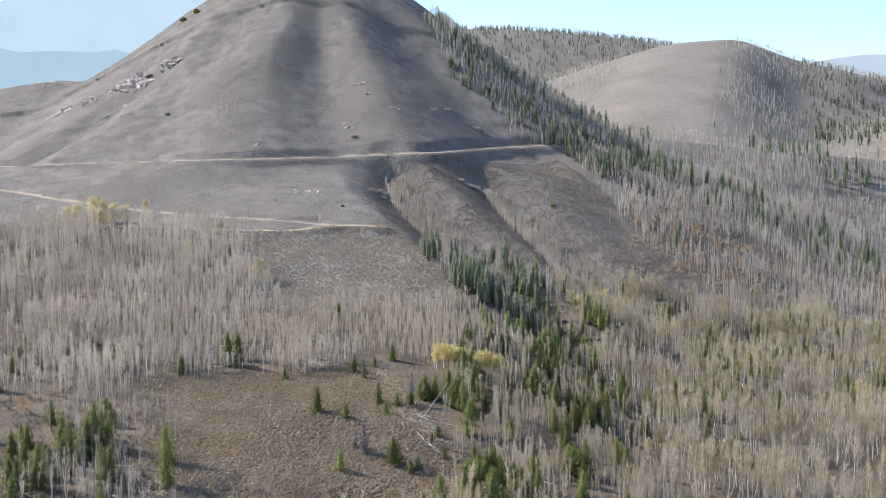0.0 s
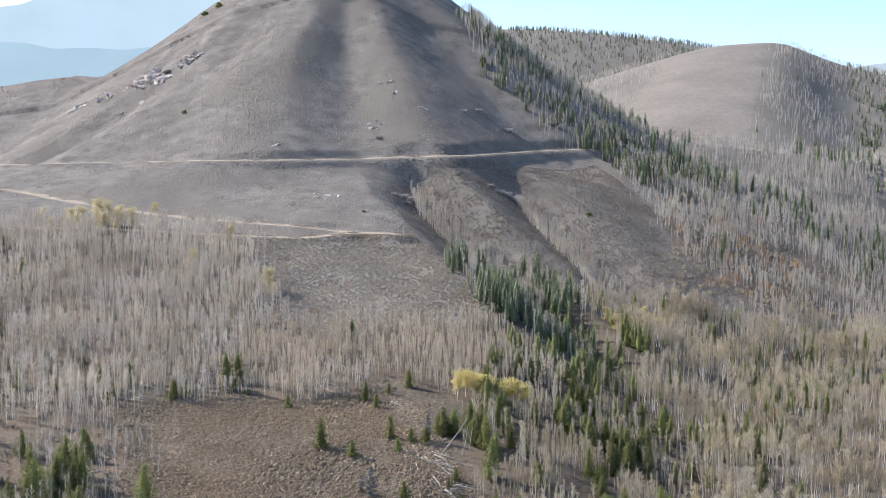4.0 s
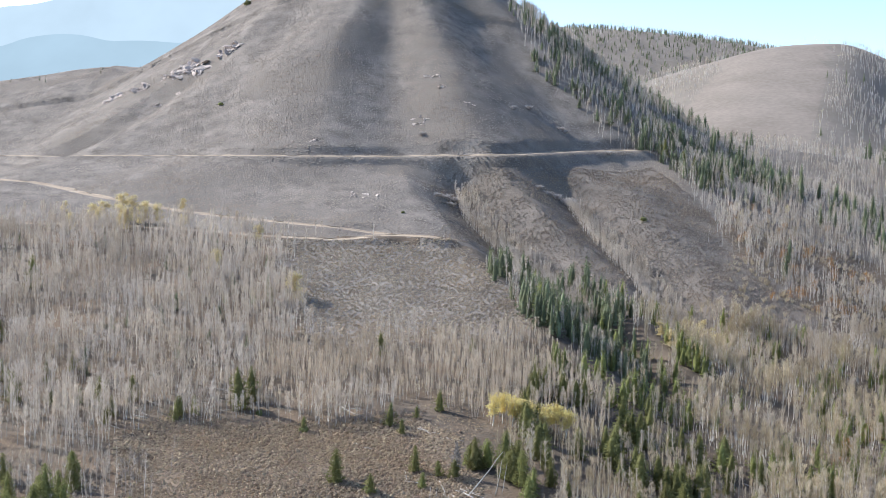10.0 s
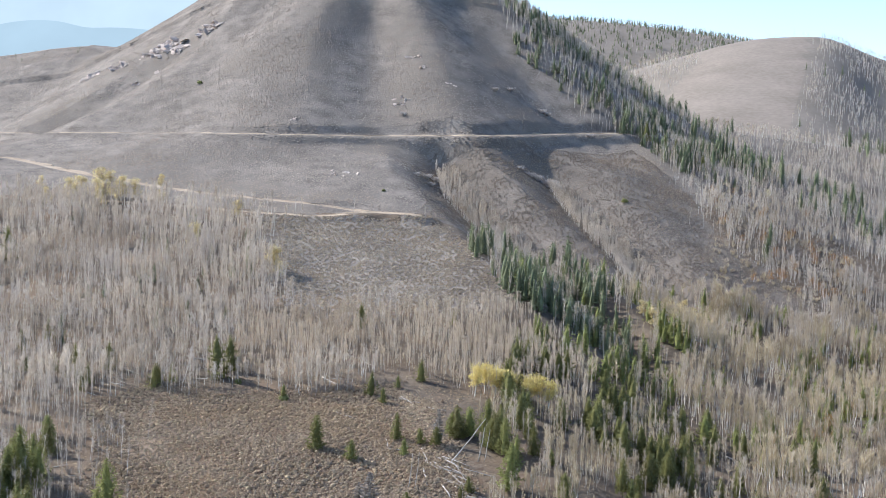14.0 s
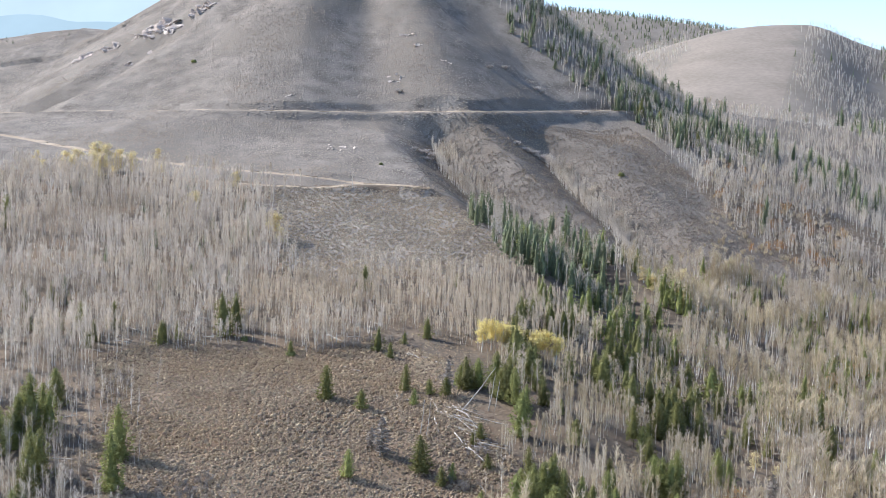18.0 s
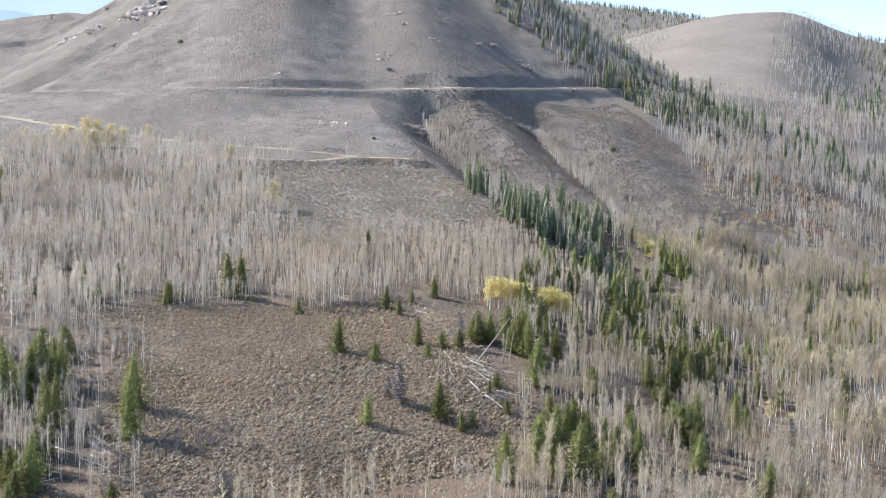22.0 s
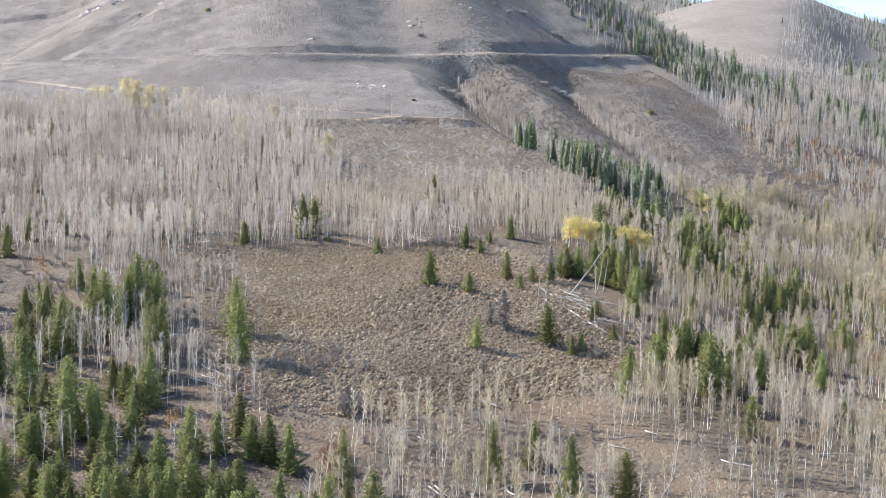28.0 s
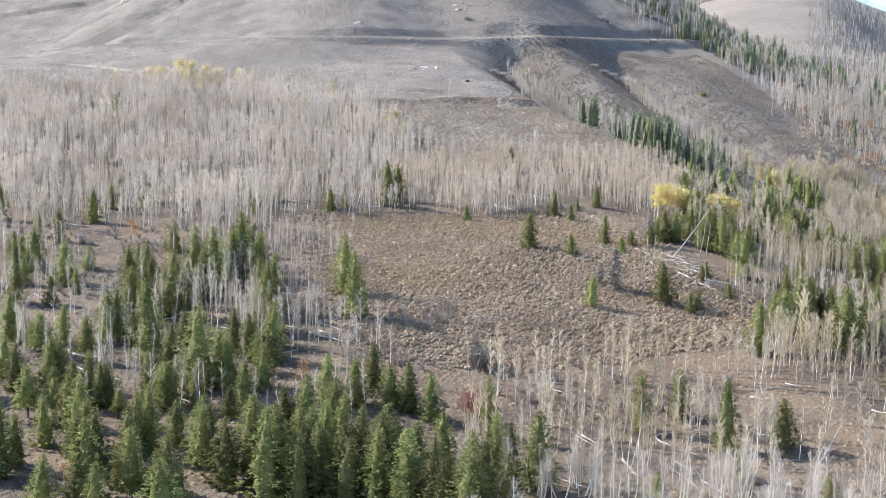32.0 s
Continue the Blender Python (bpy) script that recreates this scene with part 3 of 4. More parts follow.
def tuft_form(seed, leaves):
    """A sagebrush: a low uneven mound with sprays of stems standing out of it."""
    rng, f = np.random.default_rng(seed), Form()
    v, t, _ = shrub_form(seed, 5, 2)
    f.add(v * (0.72, 0.72, 0.62), t, 0)
    for _ in range(leaves):
        a, up = rng.uniform(0, 2 * math.pi), rng.uniform(0.15, 1.0)
        out = np.array([math.cos(a) * (1.05 - up), math.sin(a) * (1.05 - up), up])
        f.kite(out * (0.5, 0.5, 0.72) + (0, 0, 0.12), out + (0, 0, 0.3), rng.uniform(0.28, 0.5), rng.uniform(0.14, 0.26), rng, 0)
    return f.done()


def leafy_form(seed, sides, leaves, crown=0.4):
    """An aspen in leaf: white trunk and a loose crown of leaf clumps."""
    rng, f = np.random.default_rng(seed), Form()
    f.tube(bent_trunk(rng, 0.015, 3), [0.013, 0.010, 0.006, 0.002], sides, 0)
    blobs = [(np.array([*rng.normal(0, 0.07 * (1.25 - h), 2), h]), rng.uniform(0.05, 0.11)) for h in np.linspace(crown, 0.9, 12)]
    for _ in range(leaves):
        c, r = blobs[rng.integers(0, len(blobs))]
        f.kite(c + rng.normal(0, r * 0.62, 3), rng.normal(size=3), 0.032, 0.026, rng, 1)
    return f.done()


rng = np.random.default_rng(11)

def clumped(x, y, size, seed, cut):
    return wave(x, y, size, seed) + rng.normal(0, 0.35, len(x)) > cut


# ---- low brush ----
SHRUBS_NEAR = [tuft_form(s, 7) for s in range(10)]
SHRUBS_GULLY = [tuft_form(s + 40, 4) for s in range(6)]
SHRUBS_FAR = [shrub_form(s + 20, 5, 1) for s in range(6)]
x, y = scattered(rng, (-80, 185, 15, 290), 7.8)
keep = inside(x + 2.2 * wave(x, y, 5, 1) + rng.normal(0, 0.8, len(x)), y + 2.2 * wave(x, y, 6, 4) + rng.normal(0, 0.8, len(x)), MEADOW)
x, y = x[keep], y[keep]
size = rng.uniform(0.42, 0.9, len(x)) * np.where(rng.random(len(x)) < 0.2, 1.5, 1.0) * (1 + 0.25 * wave(x, y, 7.0, 9.0))
stuff("sagebrush_meadow", standing(SHRUBS_NEAR, x, y, size * 0.72, size * 1.2, rng, 0.12), [M_SAGE], "low grey-brown sagebrush covering the open meadow", "sagebrush")
x, y = scattered(rng, (-72, 300, 12, 424), 2.2)
keep = inside(x + 2.5 * wave(x, y, 6, 1) + rng.normal(0, 1.0, len(x)), y + 2.5 * wave(x, y, 7, 4), BENCH) & off_roads(x, y, 0.4)
x, y = x[keep], y[keep]
size = rng.uniform(0.55, 1.3, len(x))
stuff("sagebrush_bench", standing(SHRUBS_NEAR, x, y, size * 0.6, size * 1.35, rng, 0.1), [M_BENCH], "low dry sagebrush on the bare bench below the track", "sagebrush")
x, y = scattered(rng, (-260, 410, 170, 665), 2.3)
keep = (inside(x, y, HILL) | (x > 50) & (y > 420) & (y < 560)) & off_roads(x, y, 1.0) & clumped(x, y, 3.2, 8, -0.45) & (inside(x, y, BROWN) | (rng.random(len(x)) < 0.6))
x, y = x[keep], y[keep]
size = rng.uniform(0.6, 1.15, len(x)) * (1 + 0.25 * wave(x, y, 9.0, 2.0))
brown = inside(x, y, BROWN)
stuff("sagebrush_gully", standing(SHRUBS_GULLY, x[brown], y[brown], size[brown] * 0.8, size[brown] * 1.3, rng, 0.1), [M_SAGE_FAR], "brown sagebrush between the gullies", "sagebrush")
x, y, size = x[~brown], y[~brown], size[~brown]
stuff("sagebrush_hill", standing(SHRUBS_FAR, x, y, size * 0.48, size * 1.25, rng, 0.06), [M_SAGE_HAZED], "grey-brown sagebrush over the steep cone-shaped hill", "sagebrush")

# ---- bare aspen woods ----
ASPENS = [aspen_form(s, 3, 50, thick=0.0072, crown=0.24, w=1.5) for s in range(12)]
MID_ASPENS = [aspen_form(s + 30, 3, 30, thick=0.008, w=1.8) for s in range(8)]


def wood(name, box, per_unit, where, low, tall, label, forms=None, mats=None, slim=1.0):
    x, y = scattered(rng, box, per_unit)
    keep = where(x, y)
    x, y = x[keep], y[keep]
    h = rng.uniform(low, tall, len(x)) * U * (1 + 0.2 * wave(x, y, 8, 1.0))
    return stuff(name, standing(forms or ASPENS, x, y, h, h * slim * rng.uniform(0.85, 1.2, len(x)), rng), mats or [M_ASPEN, M_TWIG], label, "trees")


def conifer_patch(x, y):
    """Above 0.45 where conifers crowd the aspens out."""
    return np.sin(x * 0.32 + 1.2 * np.sin(y * 0.14)) + np.sin(y * 0.21 + x * 0.1)


def open_ground(x, y):
    x, y = x + 4.0 * wave(x, y, 6, 2) + rng.normal(0, 2.4, len(x)), y + 4.0 * wave(x, y, 7, 5) + rng.normal(0, 1.2, len(x))
    return inside(x, y, MEADOW) | inside(x, y, BENCH) | inside(x, y, HILL) | ~off_roads(x, y, 1.0)


wood("aspen_wood_left", (-210, 255, -20, 425), 0.30, lambda x, y: ~open_ground(x, y) & ~inside(x, y, OPEN_LEFT) & ~inside(x, y, NOSE) & clumped(x, y, 9, 3, -0.75) & ((y < 412) | (x < -66)), 4.4, 7.4,
     "dense leafless grey aspen wood with white trunks")
wood("aspen_wood_nose", (-60, 270, 25, 350), 0.6, lambda x, y: inside(x, y, NOSE) & ~open_ground(x, y), 2.8, 4.8, "thick stand of young leafless aspens on the rise", mats=[M_ASPEN, M_TWIG_YOUNG])
wood("aspen_wood_right", (2, 185, 130, 420), 0.25, lambda x, y: ~open_ground(x, y) & ~inside(x, y, NOSE) & ~inside(x, y, STAND) & (wave(x, y, 5, 6) + rng.normal(0, 0.2, len(x)) > -0.1) & (x < 44 + 8 * wave(x, y, 9, 3)) & (conifer_patch(x, y) < 0.5), 3.6, 6.8,
     "leafless aspen wood falling into the draw", mats=[M_ASPEN, M_TWIG_TAN])
TALL_ASPENS = [aspen_form(s + 230, 3, 52, thick=0.0085, crown=0.45, w=1.4) for s in range(8)]
wood("aspen_wood_tall", (34, 185, 130, 420), 0.24, lambda x, y: ~open_ground(x, y) & ~inside(x, y, NOSE) & ~inside(x, y, STAND) & (wave(x, y, 7, 6) + rng.normal(0, 0.2, len(x)) > -0.2) & (x >= 44 + 8 * wave(x, y, 9, 3)), 5.6, 9.2,
     "tall leafless aspens with white trunks in the draw", TALL_ASPENS, [M_ASPEN, M_TWIG_TAN])
FINE_ASPENS = [aspen_form(s + 130, 3, 60, thick=0.0065, w=0.65) for s in range(8)]
wood("aspen_wood_young", (-2, 192, 62, 285), 0.30, lambda x, y: ~open_ground(x, y) & clumped(x, y, 7, 2, -0.35) & (x < 62) & (conifer_patch(x, y) < 0.7), 2.2, 4.4, "young leafless aspens with tan twigs beside the meadow", mats=[M_ASPEN, M_TWIG_TAN])
wood("aspen_wood_margin", (0, 198, 34, 245), 0.26, lambda x, y: ~open_ground(x, y) & (conifer_patch(x, y) < 0.7), 2.4, 4.6, "slender leafless aspens along the meadow's lower margin", mats=[M_ASPEN, M_TWIG_TAN])
wood("aspen_wood_open", (-160, 178, -36, 300), 0.22, lambda x, y: inside(x, y, OPEN_LEFT) & clumped(x, y, 8, 6, 0.28 - 0.008 * (y - 178)), 3.2, 6.2, "scattered leafless aspens among conifers", FINE_ASPENS)
wood("aspen_wood_edge", (-82, 200, -44, 275), 0.30, lambda x, y: ~open_ground(x, y) & (x > -64 - 0.28 * (y - 206) + 5 * wave(x, y, 6, 3)), 3.2, 6.2, "leafless aspens along the meadow's edge", FINE_ASPENS)
wood("aspen_wood_stand", (-12, 325, 40, 430), 0.07, lambda x, y: inside(x, y, STAND), 5, 8, "leafless aspens between dark conifers")
wood("aspen_wood_valley", (56, 400, 190, 650), 0.27, lambda x, y: ~open_ground(x, y) & ~inside(x, y, CONE_WOOD) & (x > 58) & clumped(x, y, 16, 4, -0.5), 3.6, 6.4,
     "leafless aspen wood filling the side valley", MID_ASPENS, None, 1.15)
FAR_ASPENS = [aspen_form(s + 80, 3, 14, thick=0.008, w=3.2) for s in range(5)]
wood("aspen_wood_valley_head", (100, 560, 340, 900), 0.12, lambda x, y: ~open_ground(x, y) & ~inside(x, y, CONE_WOOD) & ((x > 190) | (y > 650)) & clumped(x, y, 30, 4, -0.7), 4.5, 7,
     "leafless aspen wood at the head of the side valley", FAR_ASPENS, None, 1.3)
wood("aspen_wood_cone", (-10, 520, 130, 720), 0.22, lambda x, y: inside(x, y, CONE_WOOD), 3.5, 6, "leafless aspens on the shaded side of the hill", MID_ASPENS)
for line, wide in ((GULLY_A, 9.0), (GULLY_B, 7.0)):
    wood("aspen_wood_gully", (-30, 330, 70, 505), 1.3, lambda x, y: (to_line(x, y, line[1:])[0] < wide * (0.35 + 0.9 * to_line(x, y, line[1:])[2])) & (y > 385) & (y < 492), 3.0, 5.4, "line of leafless aspens in a gully", None, None, 1.2)

# ---- conifer woods ----
FIRS = [pine_form(s + 50, 36, 4, 0.22, 0.04, 3, 0.085, 0.045) for s in range(8)]
wood("conifer_wood_stand", (-12, 325, 40, 430), 0.06, lambda x, y: inside(x, y, STAND), 5, 9.5, "dark green conifer stand at the edge of the bench", FIRS, [M_BARK, M_NEEDLE_HAZED])
wood("conifer_wood_cone", (-10, 515, 130, 720), 0.10, lambda x, y: inside(x, y, CONE_WOOD) & clumped(x, y, 12, 5, -0.05) & (rng.random(len(x)) < np.where(y > 590, 0.45, 1.0)), 2.6, 7.5, "dark conifer wood on the shaded side of the hill", FIRS, [M_BARK, M_NEEDLE_HAZED], 1.3)
wood("conifer_wood_right", (5, 285, 140, 420), 0.04, lambda x, y: ~open_ground(x, y) & clumped(x, y, 9, 2, 0.15), 4.0, 7.5, "green conifers scattered through leafless aspens", FIRS, [M_BARK, M_NEEDLE], 1.35)
wood("conifer_wood_valley", (60, 410, 330, 900), 0.020, lambda x, y: ~open_ground(x, y) & (x > 80) & clumped(x, y, 40, 9, 0.3), 6, 11, "dark conifers in the side valley", FIRS, [M_BARK, M_NEEDLE_HAZED])
wood("conifer_wood_left", (-200, 285, -45, 405), 0.006, lambda x, y: ~open_ground(x, y) & clumped(x, y, 20, 5, -0.3), 2.6, 5.2, "grey-green conifers among leafless aspens", FIRS, [M_BARK, M_NEEDLE_HAZED], 1.3)

# ---- woods on the ridges behind ----
FAR_FIRS = [pine_form(s + 90, 14, 2, 0.15, 0.04, 3, 0.14, 0.08) for s in range(5)]
wood("aspen_wood_ridge", (100, 850, 640, 1400), 0.05, lambda x, y: ~inside(x, y, BALD) & (x - 0.275 * (y - 1400) > 326) & (y < 1400) & clumped(x, y, 45, 7, -0.2), 4.5, 7, "leafless pale aspens on the ridge behind", FAR_ASPENS, None, 1.5)
wood("conifer_wood_ridge", (-100, 1000, 650, 1980), 0.008, lambda x, y: ~inside(x, y, BALD) & (clumped(x, y, 75, 3, 0.6) & ((y < 1220) | (x < 150)) | (y > 1500)), 5, 8.5, "dark conifers along the hazy ridge behind", FAR_FIRS, [M_BARK, M_NEEDLE_HAZED], 1.3)
wood("aspen_wood_far", (-100, 1420, 640, 1980), 0.016, lambda x, y: ~inside(x, y, BALD) & ((y > 1520) | (x < 180)) & clumped(x, y, 70, 5, -0.2), 5, 8, "leafless pale aspens on the wooded ridge behind", FAR_ASPENS, None, 1.8)
wood("aspen_wood_hollow", (20, 900, 200, 1520), 0.035, lambda x, y: ~inside(x, y, BALD) & clumped(x, y, 40, 2, -0.5), 5, 8, "leafless pale aspens in the hollow below the ridge", FAR_ASPENS, None, 1.7)
wood("conifer_wood_shade", (320, 1000, 640, 1420), 0.014, lambda x, y: (x - 0.275 * (y - 1400) > 400) & clumped(x, y, 40, 6, -0.3), 5.5, 9, "dark conifers on the shaded side of the ridge", FAR_FIRS, [M_BARK, M_NEEDLE_HAZED], 1.4)
GOLDEN_FAR = [leafy_form(s + 200, 3, 26) for s in range(3)]
wood("golden_wood_ridge", (40, 950, 420, 1500), 0.004, lambda x, y: ~inside(x, y, BALD) & (x < 330), 6, 9, "pale golden aspens on the ridge behind", GOLDEN_FAR, [M_ASPEN, M_PALE], 1.4)
wood("conifer_wood_spur", (-260, 650, -180, 700), 0.02, lambda x, y: clumped(x, y, 20, 3, 0.1), 0.8, 1.8, "small dark conifers on the spur", FAR_FIRS, [M_BARK, M_NEEDLE_HAZED], 1.3)

# ---- brush on the floor of the woods ----
LITTER = [shrub_form(s + 60, 5, 1) for s in range(6)]
x, y = scattered(rng, (-130, 145, 70, 330), 2.0)
keep = ~inside(x, y, MEADOW) & ~inside(x, y, BENCH) & clumped(x, y, 6, 5, -0.5)
x, y = x[keep], y[keep]
size = rng.uniform(0.25, 0.8, len(x))
stuff("brush_wood_floor", standing(LITTER, x, y, size * 0.6, size * 1.4, rng, 0.15), [M_LITTER], "low dry brush and litter between the trees", "brush")


def bush_form(seed, twigs):
    """A leafless bush: many thin stems fanning out from the root."""
    r, f = np.random.default_rng(seed), Form()
    for _ in range(twigs):
        a, out, up = r.uniform(0, 2 * math.pi), r.uniform(0.1, 0.5), r.uniform(0.5, 1.0)
        root, tip = r.normal(0, 0.05, 3) * (1, 1, 0), np.array([math.cos(a) * out, math.sin(a) * out, up])
        f.sliver(root, tip, 0.016, r, 0)
        for _ in range(3):
            mid = root + (tip - root) * r.uniform(0.35, 0.9)
            f.sliver(mid, mid + r.normal(0, 0.13, 3) + (0, 0, 0.12), 0.011, r, 0)
    return f.done()


BUSHES = [bush_form(s + 300, 26) for s in range(6)]
spots = [(-41, 210, 5, 30), (-37, 212, 4, 22), (-45, 206, 4, 16), (-25, 277, 5, 26), (-20, 280, 4, 14), (-29, 275, 3, 10), (-3, 219, 3, 10), (12, 205, 8, 30), (-20, 190, 12, 40), (-60, 250, 6, 22), (3, 230, 6, 20), (-54, 214, 6, 24), (-58, 228, 6, 24), (-64, 244, 6, 20), (-44, 198, 5, 20), (-70, 205, 10, 20), (-85, 225, 14, 50), (-95, 250, 14, 50), (-75, 240, 10, 40), (-110, 280, 14, 40), (-80, 265, 10, 40)]
x = np.concatenate([rng.normal(a, s * 0.55, n) for a, b, s, n in spots])
y = np.concatenate([rng.normal(b, s * 0.4, n) for a, b, s, n in spots])
h = rng.uniform(1.2, 2.6, len(x))
draw_x, draw_y = scattered(rng, (50, 405, 125, 530), 0.14)
keep = clumped(draw_x, draw_y, 8, 4, -0.1) & (draw_x > 62 + 0.12 * (draw_y - 420)) & (draw_x < 120)
draw_h = rng.uniform(1.6, 3.4, keep.sum())
stuff("tan_brush", standing(BUSHES, draw_x[keep], draw_y[keep], draw_h, draw_h * 1.3, rng, 0.1), [M_TWIG_TAN], "leafless tan brush at the foot of the shaded slope", "brush")
stuff("grey_brush", standing(BUSHES, x, y, h, h * 1.1, rng, 0.1), [M_GREY], "leafless grey brush at the meadow's edge", "brush")

# ---- single trees ----
def tree_thing(name, form, mats, names, label, category, group):
    v, t, m = form
    root = tagged(new(name), label, category, group)
    for k, (mat, sub) in enumerate(zip(mats, names)):
        used, inv = np.unique(t[m == k], return_inverse=True)
        part(sub, v[used], inv.reshape(-1, 3), mat, root)
    return root


def planted(master, first, x, y, high, wide, turn, lean=(0.0, 0.0)):
    """Stands the master itself, or a copy of it, at a place of the plan."""
    z = float(ground(np.array([x]), np.array([y]))[0]) * U - 0.1
    m = Matrix.Translation((x * U, y * U, z)) @ Euler((lean[0], lean[1], turn)).to_matrix().to_4x4()
    if first:
        ob = master
        ob.matrix_basis = m
    else:
        ob = copy_thing(master, m)
    ob.scale = (wide, wide, high)
    return ob


def grove(masters, rows, rng, plump=1.0, label=None, lean=0.03):
    """One tree for each x, y, height of the rows, from masters in turn."""
    fresh = [True] * len(masters)
    for x, y, h in rows:
        k = int(rng.integers(0, len(masters)))
        ob = planted(masters[k], fresh[k], x, y, h * U, h * U * plump * rng.uniform(0.85, 1.2) * (1.7 if h < 4 else 1.55 if h < 6 else 1.3), rng.uniform(0, 6.28), rng.normal(0, lean, 2))
        fresh[k] = False
        if label:
            tagged(ob, label(h))
    return fresh


def fir_label(h):
    if h < 3.3:
        return "small bushy green conifer in dry sagebrush and grass"
    return "tall dark green conifer with a narrow crown" if h > 6 else "green conifer with a dense ragged crown"


FIR_MASTERS = [tree_thing("conifer", pine_form(s + 400, 210, 8, sp, sk, 6, 0.045, 0.021), (M_BARK, M_NEEDLE), ("trunk", "crown"), "green conifer with a dense ragged crown", "conifer", "green conifers round the meadow")
               for s, (sp, sk) in enumerate(((0.22, 0.05), (0.26, 0.02), (0.19, 0.10), (0.27, 0.03), (0.21, 0.22), (0.235, 0.06), (0.19, 0.04)))]
FIRS_LOW = [(-56.5, 158.1, 2.4), (-67.9, 158.5, 3.0), (-64.8, 158.7, 3.4), (-58.9, 159.0, 3.4), (-43.6, 160.6, 4.3), (-32.6, 160.8, 3.8), (-41.9, 161.2, 2.6), (-50.2, 161.3, 7.9), (-46.1, 161.6, 5.4), (-38.2, 161.7, 5.3), (-48.0, 161.7, 3.9), (-34.0, 162.0, 3.4), (-62.2, 162.3, 3.0), (-17.9, 162.8, 3.2), (-53.9, 163.5, 6.0), (-3.3, 164.2, 3.1), (-27.9, 164.4, 5.9), (-35.7, 164.5, 5.4), (-72.4, 165.0, 3.7), (-52.3, 165.1, 7.6), (-65.5, 165.7, 4.2), (-41.0, 168.2, 4.1), (-57.4, 168.4, 4.7), (-9.7, 169.9, 3.7), (-62.4, 170.6, 5.4), (-48.7, 172.0, 5.8), (-43.3, 172.1, 3.4), (-60.4, 172.5, 3.3)]
FIRS_LEFT = [(-53.5, 173.2, 3.8), (-50.7, 173.3, 4.6), (-46.0, 173.4, 3.2), (-57.9, 174.3, 3.3), (-64.5, 176.5, 4.0), (-75.8, 178.0, 5.3), (-73.4, 178.2, 4.1), (-67.4, 179.1, 2.9), (-56.7, 180.0, 3.4), (-72.5, 181.3, 4.8), (-37.2, 181.4, 5.1), (-69.8, 181.7, 4.7), (-63.9, 182.5, 4.7), (-39.7, 183.0, 5.2), (-56.1, 183.0, 4.7), (-47.7, 183.2, 5.5), (-41.6, 184.1, 4.6), (-45.0, 184.2, 4.9)]
FIRS_SIDE = [(-80.0, 185.7, 5.0), (-76.3, 185.8, 5.6), (-72.3, 186.0, 4.3), (-61.6, 187.3, 9.1), (-58.4, 187.6, 6.1), (-43.6, 188.3, 5.1), (-75.5, 194.6, 5.2), (-68.3, 195.2, 9.1), (-55.5, 196.4, 7.1), (-82.2, 197.8, 3.4), (-58.4, 197.9, 5.0), (-79.7, 199.7, 4.8), (-71.5, 200.4, 4.0), (-56.2, 201.1, 5.4), (-86.3, 201.8, 5.6), (-73.9, 201.9, 6.1), (-66.3, 202.9, 3.4)]
FIRS_MID = [(-47.6, 210.5, 8.2), (-58.5, 210.9, 7.1), (-70.2, 210.9, 8.6), (-58.1, 212.9, 7.3), (-85.9, 214.2, 3.8), (-66.1, 218.1, 14.4), (-84.4, 219.5, 3.5), (-49.8, 220.4, 7.8), (-71.6, 220.8, 4.6), (-65.7, 224.9, 7.5), (-64.4, 227.2, 11.3), (-71.3, 229.4, 7.2), (-79.6, 231.6, 4.1), (-64.5, 232.3, 6.4), (-96.5, 233.8, 4.3), (-98.8, 236.8, 4.3), (-65.2, 240.0, 4.9), (-103.2, 260.0, 4.9), (-69.3, 266.6, 3.4), (-58.0, 270.5, 4.4), (-69.5, 270.6, 4.1), (-57.7, 272.7, 3.8), (-55.5, 274.0, 3.6), (-78.0, 277.0, 3.6), (-48.1, 277.9, 8.1), (-68.8, 278.8, 5.3), (-47.0, 282.3, 6.9), (-85.4, 293.7, 4.4), (-107.6, 310.3, 4.8), (-116.5, 349.5, 8.3)]
FIRS_MEADOW = [(-9.6, 176.6, 7.0), (-4.2, 177.0, 5.0), (-31.7, 179.2, 6.0), (-17.0, 181.3, 6.4), (-12.5, 185.0, 5.2), (10.9, 190.7, 4.9), (22.1, 195.3, 4.4), (33.9, 198.7, 3.9), (29.9, 199.8, 5.7), (8.4, 200.6, 9.0), (-0.6, 204.6, 6.5), (11.6, 205.4, 5.7), (24.1, 211.3, 4.9), (4.6, 215.4, 3.0), (-18.4, 218.6, 4.2), (-5.8, 219.1, 2.8), (-4.6, 220.9, 2.6), (22.4, 221.2, 4.0), (-8.8, 222.1, 5.6), (17.5, 224.3, 3.2), (9.4, 224.6, 4.0), (0.3, 225.3, 2.3)]
FIRS_EDGE = [(-2.0, 232.8, 2.3), (-0.9, 235.5, 2.5), (-19.2, 242.6, 3.3), (35.3, 243.9, 3.2), (-25.2, 246.0, 5.6), (-11.5, 246.5, 2.7), (5.5, 247.4, 3.1), (-6.7, 250.5, 3.6), (11.5, 250.8, 2.7), (-9.3, 251.9, 2.7), (1.9, 253.1, 5.0), (-13.3, 253.3, 4.6), (3.2, 253.8, 6.9), (55.0, 256.1, 7.9), (-3.4, 256.3, 3.7), (-4.8, 257.8, 3.7), (7.8, 260.5, 2.4)]
